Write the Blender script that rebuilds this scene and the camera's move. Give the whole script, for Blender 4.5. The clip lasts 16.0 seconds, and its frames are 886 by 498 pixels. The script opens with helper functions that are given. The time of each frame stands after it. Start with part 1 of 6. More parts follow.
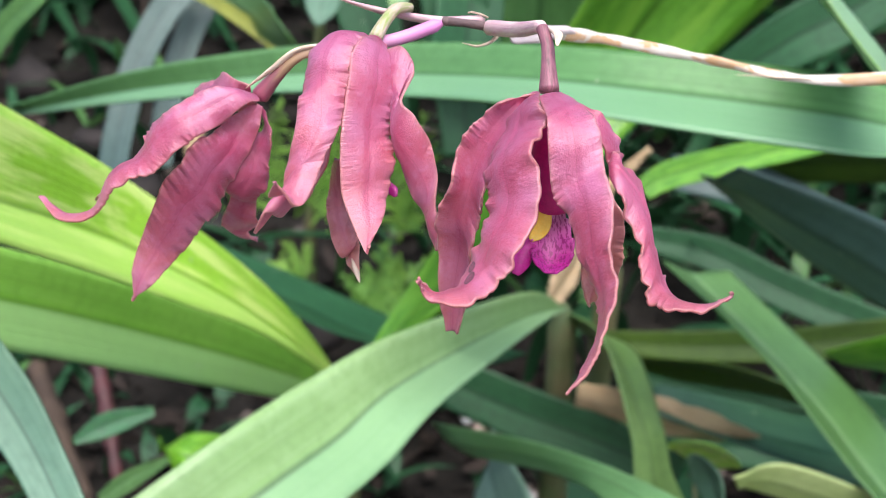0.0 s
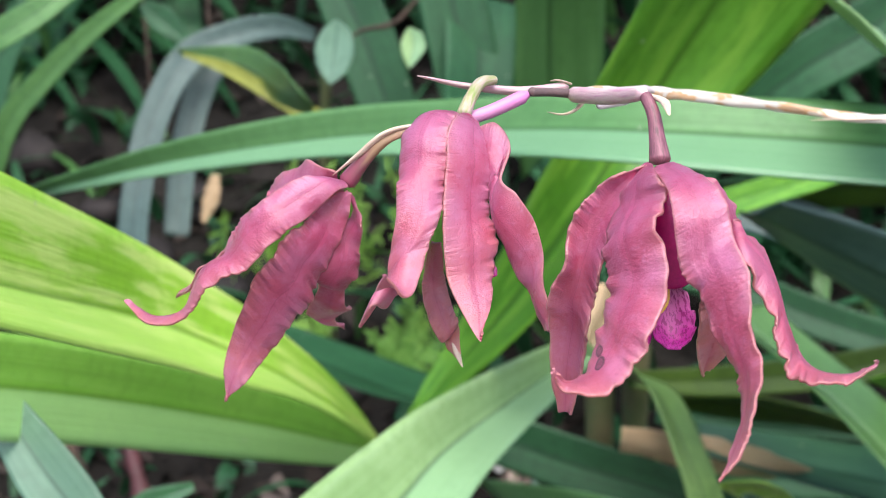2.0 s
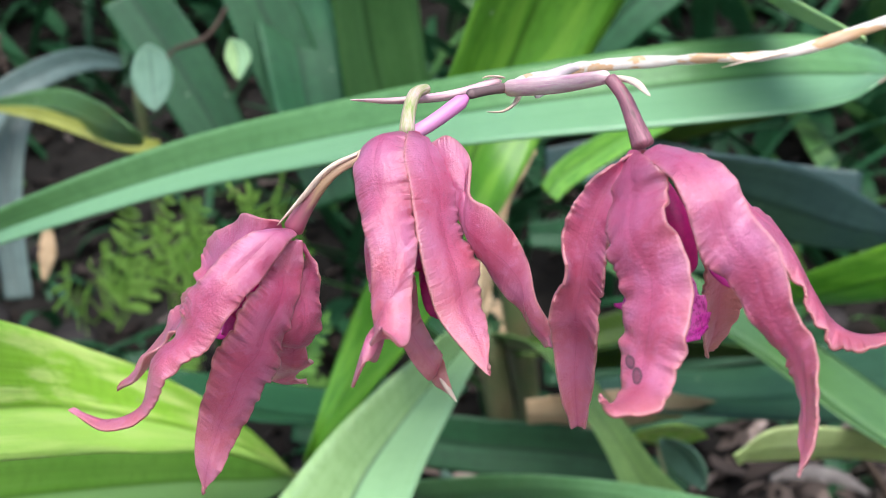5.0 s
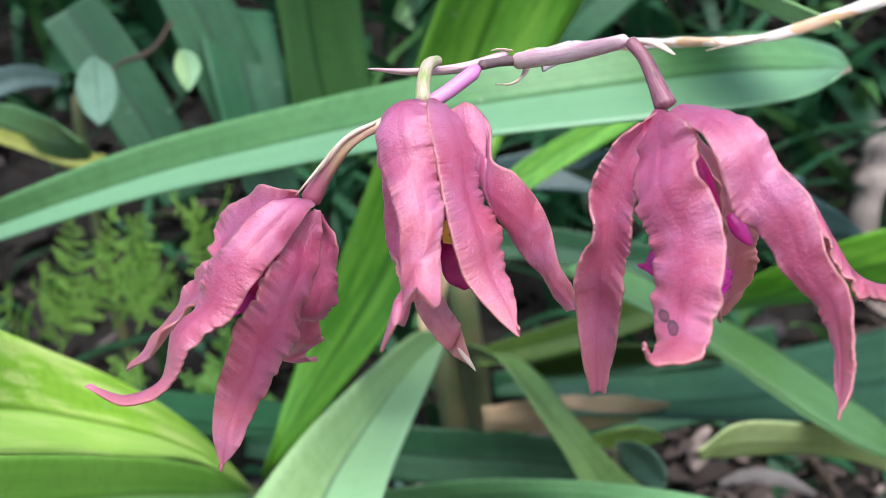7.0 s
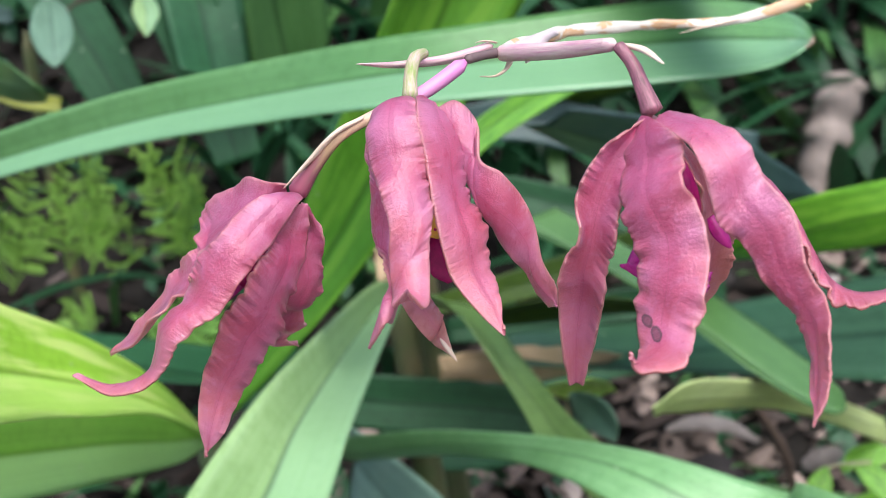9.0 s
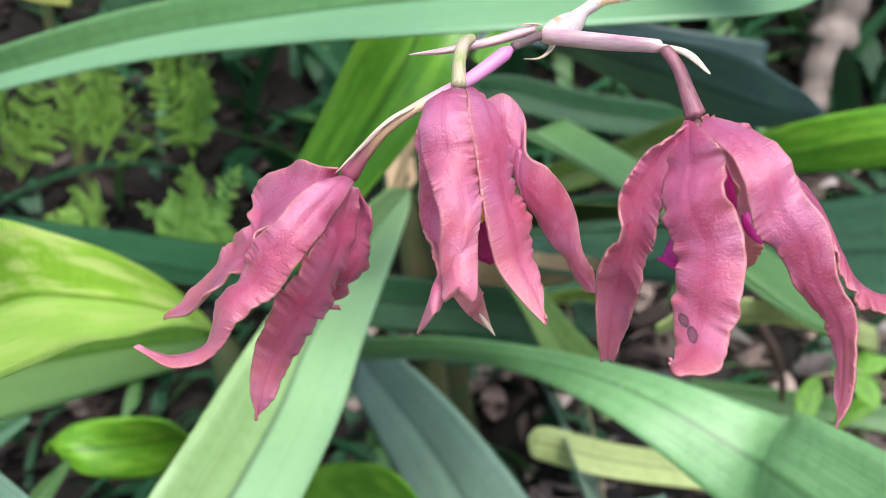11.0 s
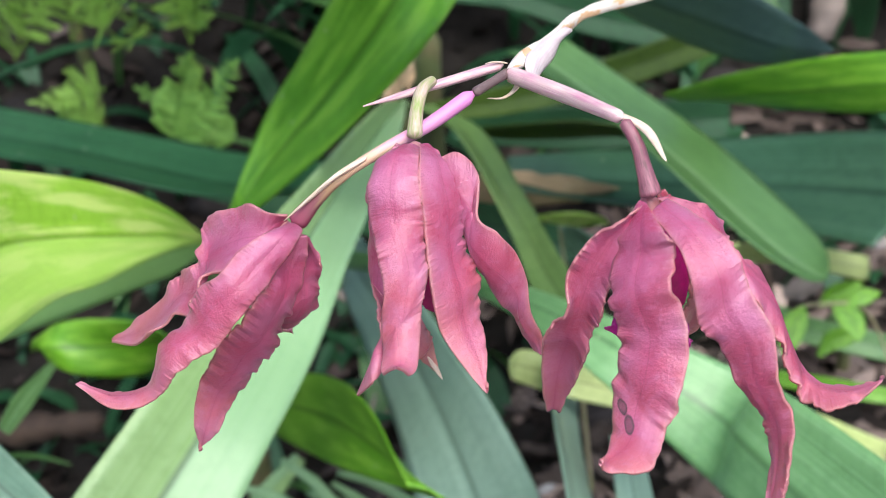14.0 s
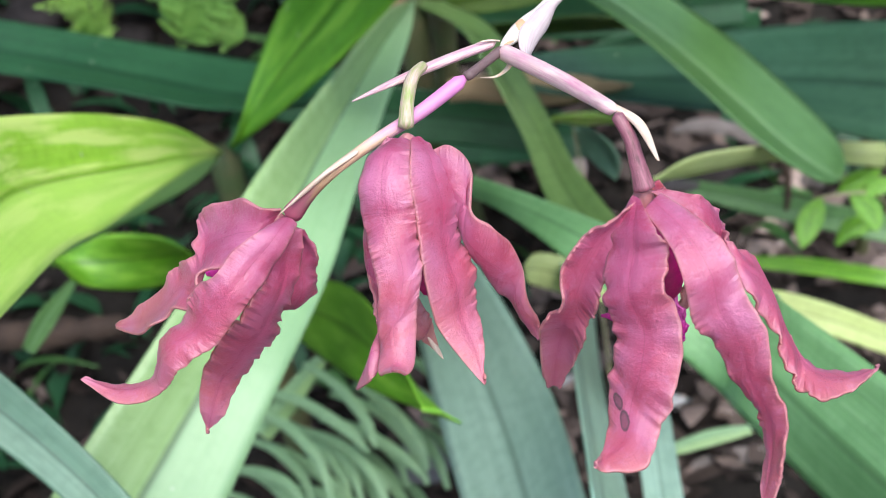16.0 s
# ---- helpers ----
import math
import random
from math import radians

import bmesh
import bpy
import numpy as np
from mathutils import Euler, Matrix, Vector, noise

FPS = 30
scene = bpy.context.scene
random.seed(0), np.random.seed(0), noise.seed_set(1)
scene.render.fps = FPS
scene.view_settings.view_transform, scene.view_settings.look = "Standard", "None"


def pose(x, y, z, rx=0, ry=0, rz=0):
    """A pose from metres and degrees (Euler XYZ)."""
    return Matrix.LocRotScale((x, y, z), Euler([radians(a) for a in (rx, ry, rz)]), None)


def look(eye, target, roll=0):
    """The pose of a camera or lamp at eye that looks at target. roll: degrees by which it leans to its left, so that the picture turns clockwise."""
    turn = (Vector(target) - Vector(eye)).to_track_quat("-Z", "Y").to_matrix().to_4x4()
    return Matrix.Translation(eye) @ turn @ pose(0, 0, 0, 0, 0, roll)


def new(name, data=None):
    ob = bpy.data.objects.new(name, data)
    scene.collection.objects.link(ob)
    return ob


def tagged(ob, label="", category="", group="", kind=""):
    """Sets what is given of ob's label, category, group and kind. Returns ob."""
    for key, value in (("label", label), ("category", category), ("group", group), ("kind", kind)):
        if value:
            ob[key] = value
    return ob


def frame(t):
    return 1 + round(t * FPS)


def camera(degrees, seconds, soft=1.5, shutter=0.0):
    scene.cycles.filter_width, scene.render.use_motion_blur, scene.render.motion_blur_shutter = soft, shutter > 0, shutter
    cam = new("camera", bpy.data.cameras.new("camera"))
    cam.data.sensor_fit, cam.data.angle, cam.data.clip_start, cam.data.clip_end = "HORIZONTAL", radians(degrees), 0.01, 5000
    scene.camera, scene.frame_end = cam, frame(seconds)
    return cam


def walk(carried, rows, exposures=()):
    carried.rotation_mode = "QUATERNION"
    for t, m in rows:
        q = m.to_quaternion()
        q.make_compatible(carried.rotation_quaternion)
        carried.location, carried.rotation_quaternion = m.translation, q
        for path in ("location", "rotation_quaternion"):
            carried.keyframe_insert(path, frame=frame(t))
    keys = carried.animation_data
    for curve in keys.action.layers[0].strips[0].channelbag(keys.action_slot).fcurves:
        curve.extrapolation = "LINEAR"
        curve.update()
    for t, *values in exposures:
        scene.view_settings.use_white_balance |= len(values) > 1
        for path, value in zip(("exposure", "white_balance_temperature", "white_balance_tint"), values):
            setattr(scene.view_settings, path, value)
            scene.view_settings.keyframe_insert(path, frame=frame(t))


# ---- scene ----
cam = camera(39.0, 16.0, soft=0.5)


def view(x, y, z, yaw, pitch, roll):
    return pose(x, y, z, 90 + pitch, 0, yaw) @ pose(0, 0, 0, 0, 0, roll)


# seconds, eye, yaw, pitch, roll
PATH = [
    (0, 0.0023, 0.0045, 0.6329, -1.03, -12.00, 0.70),
    (0.5, 0.0104, -0.0027, 0.6290, 0.19, -10.74, 2.70),
    (1, 0.0073, 0.0148, 0.6288, 0.80, -9.47, 2.42),
    (1.5, -0.0108, 0.0230, 0.6390, 0.25, -9.28, 0.07),
    (2, -0.0237, 0.0175, 0.6415, -1.36, -10.23, -3.15),
    (2.5, -0.0332, 0.0268, 0.6492, -2.64, -10.91, -5.91),
    (3, -0.0326, 0.0325, 0.6466, -3.90, -11.35, -7.42),
    (3.5, -0.0401, 0.0388, 0.6504, -4.71, -11.38, -8.56),
    (4, -0.0448, 0.0442, 0.6532, -6.21, -11.65, -9.49),
    (4.5, -0.0487, 0.0469, 0.6529, -7.89, -12.09, -11.55),
    (7, -0.0769, 0.0510, 0.6439, -13.24, -11.77, -13.19),
    (7.5, -0.0837, 0.0496, 0.6431, -13.90, -11.57, -12.84),
    (8, -0.0897, 0.0488, 0.6490, -14.31, -12.42, -12.30),
    (8.5, -0.0856, 0.0493, 0.6547, -14.66, -13.89, -12.00),
    (9, -0.0823, 0.0516, 0.6603, -15.01, -15.40, -11.88),
    (9.5, -0.0900, 0.0487, 0.6666, -14.96, -16.78, -11.90),
    (10, -0.0917, 0.0447, 0.6729, -14.88, -18.49, -11.53),
    (12.5, -0.0771, 0.0634, 0.7122, -13.16, -25.12, -9.47),
    (13, -0.0701, 0.0652, 0.7159, -12.75, -26.53, -9.20),
    (13.5, -0.0655, 0.0655, 0.7274, -12.38, -27.32, -8.55),
    (14, -0.0637, 0.0668, 0.7287, -12.46, -27.98, -8.53),
    (14.5, -0.0612, 0.0726, 0.7360, -11.82, -29.03, -9.30),
    (15, -0.0581, 0.0755, 0.7398, -11.07, -30.71, -10.15),
    (15.5, -0.0580, 0.0772, 0.7445, -10.39, -32.60, -10.85),
    (16, -0.0500, 0.0787, 0.7514, -9.99, -33.90, -11.38),
]
walk(cam, [(t, view(*p)) for t, *p in PATH], exposures=[(0.0, 1.12, 6400, 8), (4.5, 1.04, 6250, 8), (7.0, 1.04, 6050, 8), (9.5, 1.02, 6350, 8), (12.5, 0.97, 6400, 8), (14.0, 0.93, 6350, 8), (16.0, 0.93, 6200, 9)])
cam.data.dof.use_dof = True
cam.data.dof.focus_distance = 0.285
cam.data.dof.aperture_fstop = 21.0

# ---- light: bright open shade under a soft sky ----
world = bpy.data.worlds.new("sky")
scene.world = world
world.use_nodes = True
wn, wl = world.node_tree.nodes, world.node_tree.links
sky = wn.new("ShaderNodeTexSky")
sky.sky_type = "NISHITA"
sky.sun_disc = False
sky.sun_elevation, sky.sun_rotation = radians(57), radians(171)
sky.air_density, sky.dust_density = 1.0, 3.0
wl.new(sky.outputs[0], wn["Background"].inputs[0])
wn["Background"].inputs[1].default_value = 0.15
sun = new("sun", bpy.data.lights.new("sun", "SUN"))
sun.data.energy, sun.data.angle, sun.data.color = 1.7, radians(44), (0.98, 1.0, 0.97)
sun.matrix_world = look((0.25, -1.5, 2.3), (0, 0, 0))


# ---- materials ----
class Mat:
    """Small helper to wire a node material."""

    def __init__(self, name):
        self.m = bpy.data.materials.new(name)
        self.m.use_nodes = True
        self.t = self.m.node_tree
        self.b = self.t.nodes["Principled BSDF"]
        self.out = self.t.nodes["Material Output"]

    def n(self, kind, **kw):
        node = self.t.nodes.new("ShaderNode" + kind)
        for k, v in kw.items():
            node.inputs[k].default_value = v
        return node

    def link(self, a, b):
        self.t.links.new(a, b)

    def ramp(self, fac, *stops):
        r = self.t.nodes.new("ShaderNodeValToRGB")
        while len(r.color_ramp.elements) < len(stops):
            r.color_ramp.elements.new(0.5)
        for e, (p, c) in zip(r.color_ramp.elements, stops):
            e.position, e.color = p, (*c, 1) if len(c) == 3 else c
        self.link(fac, r.inputs[0])
        return r.outputs[0]

    def mix(self, fac, a, b, mode="MIX"):
        x = self.t.nodes.new("ShaderNodeMix")
        x.data_type, x.blend_type = "RGBA", mode
        for sock, v in ((x.inputs[0], fac), (x.inputs[6], a), (x.inputs[7], b)):
            if hasattr(v, "default_value"):
                self.link(v, sock)
            else:
                sock.default_value = v if isinstance(v, (int, float)) else (*v, 1)
        return x.outputs[2]

    def math(self, op, a, b=0.0):
        x = self.t.nodes.new("ShaderNodeMath")
        x.operation = op
        for sock, v in ((x.inputs[0], a), (x.inputs[1], b)):
            if hasattr(v, "default_value"):
                self.link(v, sock)
            else:
                sock.default_value = v
        return x.outputs[0]

    def uv(self, su=1.0, sv=1.0):
        c = self.t.nodes.new("ShaderNodeTexCoord")
        m = self.n("Mapping")
        m.inputs["Scale"].default_value = (su, sv, 1)
        self.link(c.outputs["UV"], m.inputs[0])
        return m.outputs[0]

    def split(self):
        c = self.t.nodes.new("ShaderNodeTexCoord")
        s = self.n("SeparateXYZ")
        self.link(c.outputs["UV"], s.inputs[0])
        return s.outputs[0], s.outputs[1]

    def obj(self):
        return self.t.nodes.new("ShaderNodeTexCoord").outputs["Object"]

    def noise(self, vec, scale, detail=4.0, rough=0.55):
        x = self.n("TexNoise", Scale=scale, Detail=detail, Roughness=rough)
        self.link(vec, x.inputs["Vector"])
        return x.outputs[0]

    def bump(self, height, strength, distance):
        x = self.n("Bump", Strength=strength, Distance=distance)
        self.link(height, x.inputs["Height"])
        self.link(x.outputs[0], self.b.inputs["Normal"])
        self.link(x.outputs[0], self.b.inputs["Coat Normal"])
        return x.outputs[0]

    def thin(self, colour, amount):
        """Lets light through a thin blade."""
        tr = self.n("BsdfTranslucent")
        self.link(colour, tr.inputs[0])
        mx = self.n("MixShader", Fac=amount)
        self.link(self.b.outputs[0], mx.inputs[1])
        self.link(tr.outputs[0], mx.inputs[2])
        self.link(mx.outputs[0], self.out.inputs[0])


def leaf_material(name, dark, light, vein, yellow=None, gloss=0.42, through_light=0.22, scar=0.0, half=None, coat=0.22, midrib=None, spec=0.45):
    m = Mat(name)
    u, v = m.split()
    lines = m.noise(m.uv(38, 0.7), 1.0, 3)
    big = m.noise(m.obj(), 9.0, 5)
    fine = m.noise(m.obj(), 420.0, 3)
    c = m.mix(m.ramp(big, (0.3, (0, 0, 0)), (0.7, (1, 1, 1))), dark, light)
    c = m.mix(m.ramp(lines, (0.42, (0, 0, 0)), (0.64, (0.4, 0.4, 0.4))), c, vein)
    # soft lengthwise bands and a fine mottle, as the blade ages
    bands = m.noise(m.uv(9, 0.9), 1.0, 4, 0.55)
    c = m.mix(m.ramp(bands, (0.36, (0.32, 0.32, 0.32)), (0.54, (0, 0, 0))), c, [x * 0.7 for x in dark])
    c = m.mix(m.ramp(bands, (0.52, (0, 0, 0)), (0.70, (0.28, 0.28, 0.28))), c, [min(x * 1.15 + 0.01, 0.8) for x in vein])
    mottle = m.noise(m.obj(), 130.0, 4, 0.6)
    c = m.mix(m.ramp(mottle, (0.38, (0.35, 0.35, 0.35)), (0.52, (0, 0, 0))), c, [x * 0.75 for x in dark])
    if yellow:
        streak = m.noise(m.uv(6.0, 4.5), 1.0, 4, 0.6)
        c = m.mix(m.ramp(streak, (0.47, (0, 0, 0)), (0.58, (0.9, 0.9, 0.9))), c, yellow)
    # dark midline paints the crease's shading; forest green has its own pale midrib
    mid = m.math("SUBTRACT", 1.0, m.math("MULTIPLY", m.math("ABSOLUTE", m.math("SUBTRACT", u, 0.5)), 20.0))
    mid = m.math("MAXIMUM", mid, 0.0)
    c = m.mix(m.math("MULTIPLY", mid, 0.85), c, midrib or [x * 0.5 for x in dark])
    # tints one side of the crease, light on the fold put into the colour
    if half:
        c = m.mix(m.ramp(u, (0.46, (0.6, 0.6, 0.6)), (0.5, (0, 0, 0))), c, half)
    if scar:
        x = m.math("ADD", v, m.math("MULTIPLY", m.math("SUBTRACT", m.noise(m.obj(), 60.0, 3), 0.5), 0.03))
        c = m.mix(m.ramp(x, (scar, (0, 0, 0)), (scar + 0.006, (0.9, 0.9, 0.9))), c, (0.42, 0.26, 0.20))
    # pale dust specks and small scars
    spots = m.n("TexVoronoi", Scale=55.0)
    m.link(m.obj(), spots.inputs["Vector"])
    keep = m.math("GREATER_THAN", m.noise(m.obj(), 23.0, 1), 0.55)
    c = m.mix(m.math("MULTIPLY", m.ramp(spots.outputs["Distance"], (0.05, (0.5, 0.5, 0.5)), (0.09, (0, 0, 0))), keep), c, (0.45, 0.5, 0.36))
    m.link(c, m.b.inputs["Base Color"])
    rough = m.mix(big, (gloss - 0.08,) * 3, (gloss + 0.12,) * 3)
    m.link(rough, m.b.inputs["Roughness"])
    m.b.inputs["Specular IOR Level"].default_value = spec
    m.b.inputs["Coat Weight"].default_value, m.b.inputs["Coat Roughness"].default_value = coat, 0.3
    h = m.math("ADD", m.math("MULTIPLY", lines, 1.0), m.math("MULTIPLY", fine, 0.25))
    m.bump(h, 0.35, 0.0012)
    m.thin(c, through_light)
    return m.m


def petal_material(name, base, upper, mid, tip, pale, through_light=0.38, stain=False):
    m = Mat(name)
    u, v = m.split()
    veins = m.noise(m.uv(34, 1.8), 1.0, 5, 0.6)
    soft = m.noise(m.obj(), 95.0, 5, 0.6)
    cells = m.noise(m.obj(), 1500.0, 3, 0.7)
    grain = m.noise(m.obj(), 420.0, 4, 0.65)
    pleats = m.noise(m.uv(2.5, 85), 1.0, 3, 0.5)
    side = m.math("MULTIPLY", m.math("ABSOLUTE", m.math("SUBTRACT", u, 0.5)), 2.0)
    along = m.math("ADD", v, m.math("MULTIPLY", m.math("SUBTRACT", soft, 0.5), 0.35))
    # lilac upper stop puts sky light on the petal shoulders into the colour
    c = m.ramp(along, (0.0, base), (0.18, upper), (0.55, mid), (1.0, tip))
    # paler, bluish patches paint in the sky's sheen, redder along the veins
    patch = m.noise(m.obj(), 85.0, 4, 0.55)
    c = m.mix(m.ramp(patch, (0.42, (0, 0, 0)), (0.64, (0.55, 0.55, 0.55))), c, pale)
    c = m.mix(m.ramp(veins, (0.34, (0.10, 0.10, 0.10)), (0.56, (0, 0, 0))), c, [x * 0.8 for x in base])
    # flecks of the pale tone are painted glints
    c = m.mix(m.ramp(grain, (0.52, (0, 0, 0)), (0.74, (0.45, 0.45, 0.45))), c, pale)
    core = m.math("POWER", m.math("SUBTRACT", 1.0, side), 2.5)
    c = m.mix(m.math("MULTIPLY", core, 0.45), c, (0.53, 0.055, 0.165))
    margin = m.math("MULTIPLY", m.math("POWER", side, 7.0), m.math("ADD", patch, 0.1))
    c = m.mix(m.math("MULTIPLY", margin, 0.75), c, (0.70, 0.34, 0.27))
    rim = m.math("POWER", side, 48.0)
    c = m.mix(m.math("MULTIPLY", rim, 0.55), c, (0.66, 0.30, 0.27))
    line = m.math("MAXIMUM", m.math("SUBTRACT", 1.0, m.math("MULTIPLY", side, 50.0)), 0.0)
    c = m.mix(m.math("MULTIPLY", line, 0.5), c, [x * 0.6 for x in mid])
    if stain:
        for su, sv, ru, rv in stain:
            d = m.math("ADD", m.math("POWER", m.math("MULTIPLY", m.math("SUBTRACT", u, su), 1 / ru), 2.0),
                       m.math("POWER", m.math("MULTIPLY", m.math("SUBTRACT", v, sv), 1 / rv), 2.0))
            d = m.math("ADD", d, m.math("MULTIPLY", m.math("SUBTRACT", grain, 0.5), 1.2))
            c = m.mix(m.ramp(d, (0.2, (0.62, 0.62, 0.62)), (0.65, (0.97, 0.97, 0.97)), (1.15, (0, 0, 0))), c, (0.07, 0.045, 0.045))
    m.link(c, m.b.inputs["Base Color"])
    rough = m.mix(m.ramp(grain, (0.35, (0, 0, 0)), (0.65, (1, 1, 1))), (0.26,) * 3, (0.46,) * 3)
    m.link(rough, m.b.inputs["Roughness"])
    m.b.inputs["Specular IOR Level"].default_value = 0.6
    m.b.inputs["Coat Weight"].default_value, m.b.inputs["Coat Roughness"].default_value = 1.0, 0.36
    m.b.inputs["Coat IOR"].default_value = 1.65
    m.b.inputs["Sheen Weight"].default_value, m.b.inputs["Sheen Roughness"].default_value = 0.17, 0.35
    m.b.inputs["Sheen Tint"].default_value = (0.80, 0.70, 1.0, 1)
    m.b.inputs["Coat Tint"].default_value = (1.0, 0.92, 1.0, 1)
    edge = m.math("MULTIPLY", m.math("POWER", side, 2.0), m.math("MULTIPLY", pleats, 1.1))
    h = m.math("ADD", m.math("MULTIPLY", m.math("ADD", veins, m.math("MULTIPLY", grain, 4.5)), 0.10), m.math("ADD", m.math("MULTIPLY", cells, 0.50), edge))
    m.bump(h, 0.65, 0.0008)
    m.thin(c, through_light)
    return m.m


def plain_material(name, a, b, scale, rough=0.6, bump=0.3, dist=0.001, stretch=(1, 1), spec=0.5, through_light=0.0):
    m = Mat(name)
    vec = m.obj() if stretch == (1, 1) else m.uv(*stretch)
    x = m.noise(vec, scale, 6, 0.6)
    y = m.noise(m.obj(), scale * 6 if stretch == (1, 1) else 300, 4)
    c = m.mix(m.ramp(x, (0.35, (0, 0, 0)), (0.65, (1, 1, 1))), a, b)
    c = m.mix(m.math("MULTIPLY", y, 0.4), c, [v * 0.4 for v in a])
    m.link(c, m.b.inputs["Base Color"])
    m.b.inputs["Roughness"].default_value = rough
    m.b.inputs["Specular IOR Level"].default_value = spec
    m.bump(m.math("ADD", x, m.math("MULTIPLY", y, 0.5)), bump, dist)
    if through_light:
        m.thin(c, through_light)
    return m.m


PINKS = ((0.45, 0.040, 0.110), (0.57, 0.110, 0.225), (0.58, 0.102, 0.182), (0.68, 0.225, 0.250), (0.70, 0.295, 0.49))
PETAL = petal_material("petal_pink", *PINKS)
PETAL_SPOTTED = petal_material("petal_pink_spotted", *PINKS, stain=((0.76, 0.695, 0.12, 0.026), (0.58, 0.732, 0.11, 0.033)))
PETAL_DRY = petal_material("petal_withered", (0.48, 0.06, 0.11), (0.52, 0.12, 0.14), (0.57, 0.18, 0.17), (0.61, 0.29, 0.21), (0.58, 0.26, 0.32))
LIP = plain_material("lip_magenta", (0.54, 0.010, 0.27), (0.40, 0.008, 0.19), 900, 0.4, 0.3, 0.0004)
LIP_YELLOW = plain_material("lip_yellow", (0.85, 0.48, 0.03), (0.85, 0.6, 0.12), 300, 0.45)
LEAF = leaf_material("leaf_mid_green", (0.055, 0.155, 0.035), (0.10, 0.235, 0.06), (0.15, 0.30, 0.10))
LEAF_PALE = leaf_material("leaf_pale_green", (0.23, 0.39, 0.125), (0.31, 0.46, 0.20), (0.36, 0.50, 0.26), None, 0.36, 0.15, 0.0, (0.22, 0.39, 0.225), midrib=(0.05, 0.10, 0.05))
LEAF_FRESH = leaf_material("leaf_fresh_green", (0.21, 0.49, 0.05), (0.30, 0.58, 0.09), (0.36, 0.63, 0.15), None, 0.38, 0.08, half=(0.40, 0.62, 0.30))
LEAF_MIST = leaf_material("leaf_misty_green", (0.27, 0.43, 0.32), (0.36, 0.52, 0.41), (0.41, 0.56, 0.46), None, 0.32, coat=0.35)
LEAF_MEADOW = leaf_material("leaf_meadow_green", (0.14, 0.32, 0.11), (0.21, 0.41, 0.17), (0.26, 0.45, 0.22), None, 0.36, 0.12, coat=0.32)
LEAF_FOREST = leaf_material("leaf_forest_green", (0.060, 0.150, 0.035), (0.100, 0.210, 0.062), (0.13, 0.24, 0.09), None, 0.42, 0.12, coat=0.18, midrib=(0.22, 0.36, 0.17))
LEAF_TALL = leaf_material("leaf_tall_green", (0.07, 0.235, 0.010), (0.12, 0.32, 0.022), (0.14, 0.34, 0.04), (0.19, 0.41, 0.04), 0.38, 0.12)
LEAF_SLATE = leaf_material("leaf_slate_green", (0.10, 0.20, 0.13), (0.15, 0.27, 0.18), (0.19, 0.32, 0.225), None, 0.40, 0.12)
LEAF_MILK = leaf_material("leaf_milky_green", (0.22, 0.39, 0.18), (0.31, 0.48, 0.25), (0.37, 0.53, 0.31), None, 0.45)
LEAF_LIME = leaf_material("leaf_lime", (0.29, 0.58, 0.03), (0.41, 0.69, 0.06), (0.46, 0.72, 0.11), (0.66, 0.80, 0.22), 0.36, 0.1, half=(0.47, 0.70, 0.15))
LEAF_GRASS = leaf_material("leaf_bright_green", (0.085, 0.27, 0.008), (0.15, 0.37, 0.016), (0.17, 0.38, 0.03), (0.21, 0.44, 0.035), 0.40, 0.15)
LEAF_DARK = leaf_material("leaf_dark_green", (0.010, 0.055, 0.019), (0.023, 0.095, 0.034), (0.034, 0.115, 0.046), None, 0.5, 0.1, coat=0.08, spec=0.35)
# paler half paints the sky's reflection on the leaf's near side
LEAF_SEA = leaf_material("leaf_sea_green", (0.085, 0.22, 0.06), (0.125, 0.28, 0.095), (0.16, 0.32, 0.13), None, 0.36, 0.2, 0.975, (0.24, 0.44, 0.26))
LEAF_BLUE = leaf_material("leaf_grey_green", (0.020, 0.050, 0.048), (0.040, 0.080, 0.078), (0.06, 0.105, 0.105), None, 0.42, 0.1, coat=0.25)
LEAF_MOSS = leaf_material("leaf_mossy_green", (0.030, 0.066, 0.004), (0.058, 0.108, 0.008), (0.075, 0.13, 0.016), None, 0.5, 0.15, coat=0.05, spec=0.3)
LEAF_GLOSSY = leaf_material("leaf_glossy_green", (0.02, 0.10, 0.03), (0.035, 0.15, 0.045), (0.05, 0.17, 0.06), None, 0.22, 0.1, coat=0.9, spec=0.6)
LEAF_TEAL = leaf_material("leaf_teal_green", (0.024, 0.080, 0.040), (0.044, 0.112, 0.060), (0.065, 0.14, 0.080), None, 0.42, 0.1, coat=0.15)
LEAF_OLIVE_GREEN = leaf_material("leaf_olive_green", (0.11, 0.21, 0.045), (0.17, 0.28, 0.08), (0.21, 0.32, 0.12), None, 0.4, 0.12)
LEAF_YELLOW = leaf_material("leaf_yellowed", (0.58, 0.70, 0.24), (0.68, 0.77, 0.36), (0.72, 0.78, 0.42), None, 0.45, 0.35)
LEAF_OLIVE = leaf_material("leaf_olive_yellow", (0.24, 0.27, 0.03), (0.34, 0.35, 0.05), (0.38, 0.38, 0.08), None, 0.5, 0.25)
DEAD = plain_material("dead_leaf", (0.64, 0.47, 0.30), (0.46, 0.28, 0.14), 3.0, 0.8, 0.5, 0.002, (14, 1.2))
DEAD_GREY = plain_material("dead_leaf_grey", (0.24, 0.205, 0.19), (0.12, 0.098, 0.09), 3.0, 0.8, 0.6, 0.002, (10, 1.5))
STEM_DRY = plain_material("papery_sheath", (0.86, 0.72, 0.60), (0.72, 0.46, 0.32), 2.0, 0.65, 0.4, 0.0006, (9, 3.0))
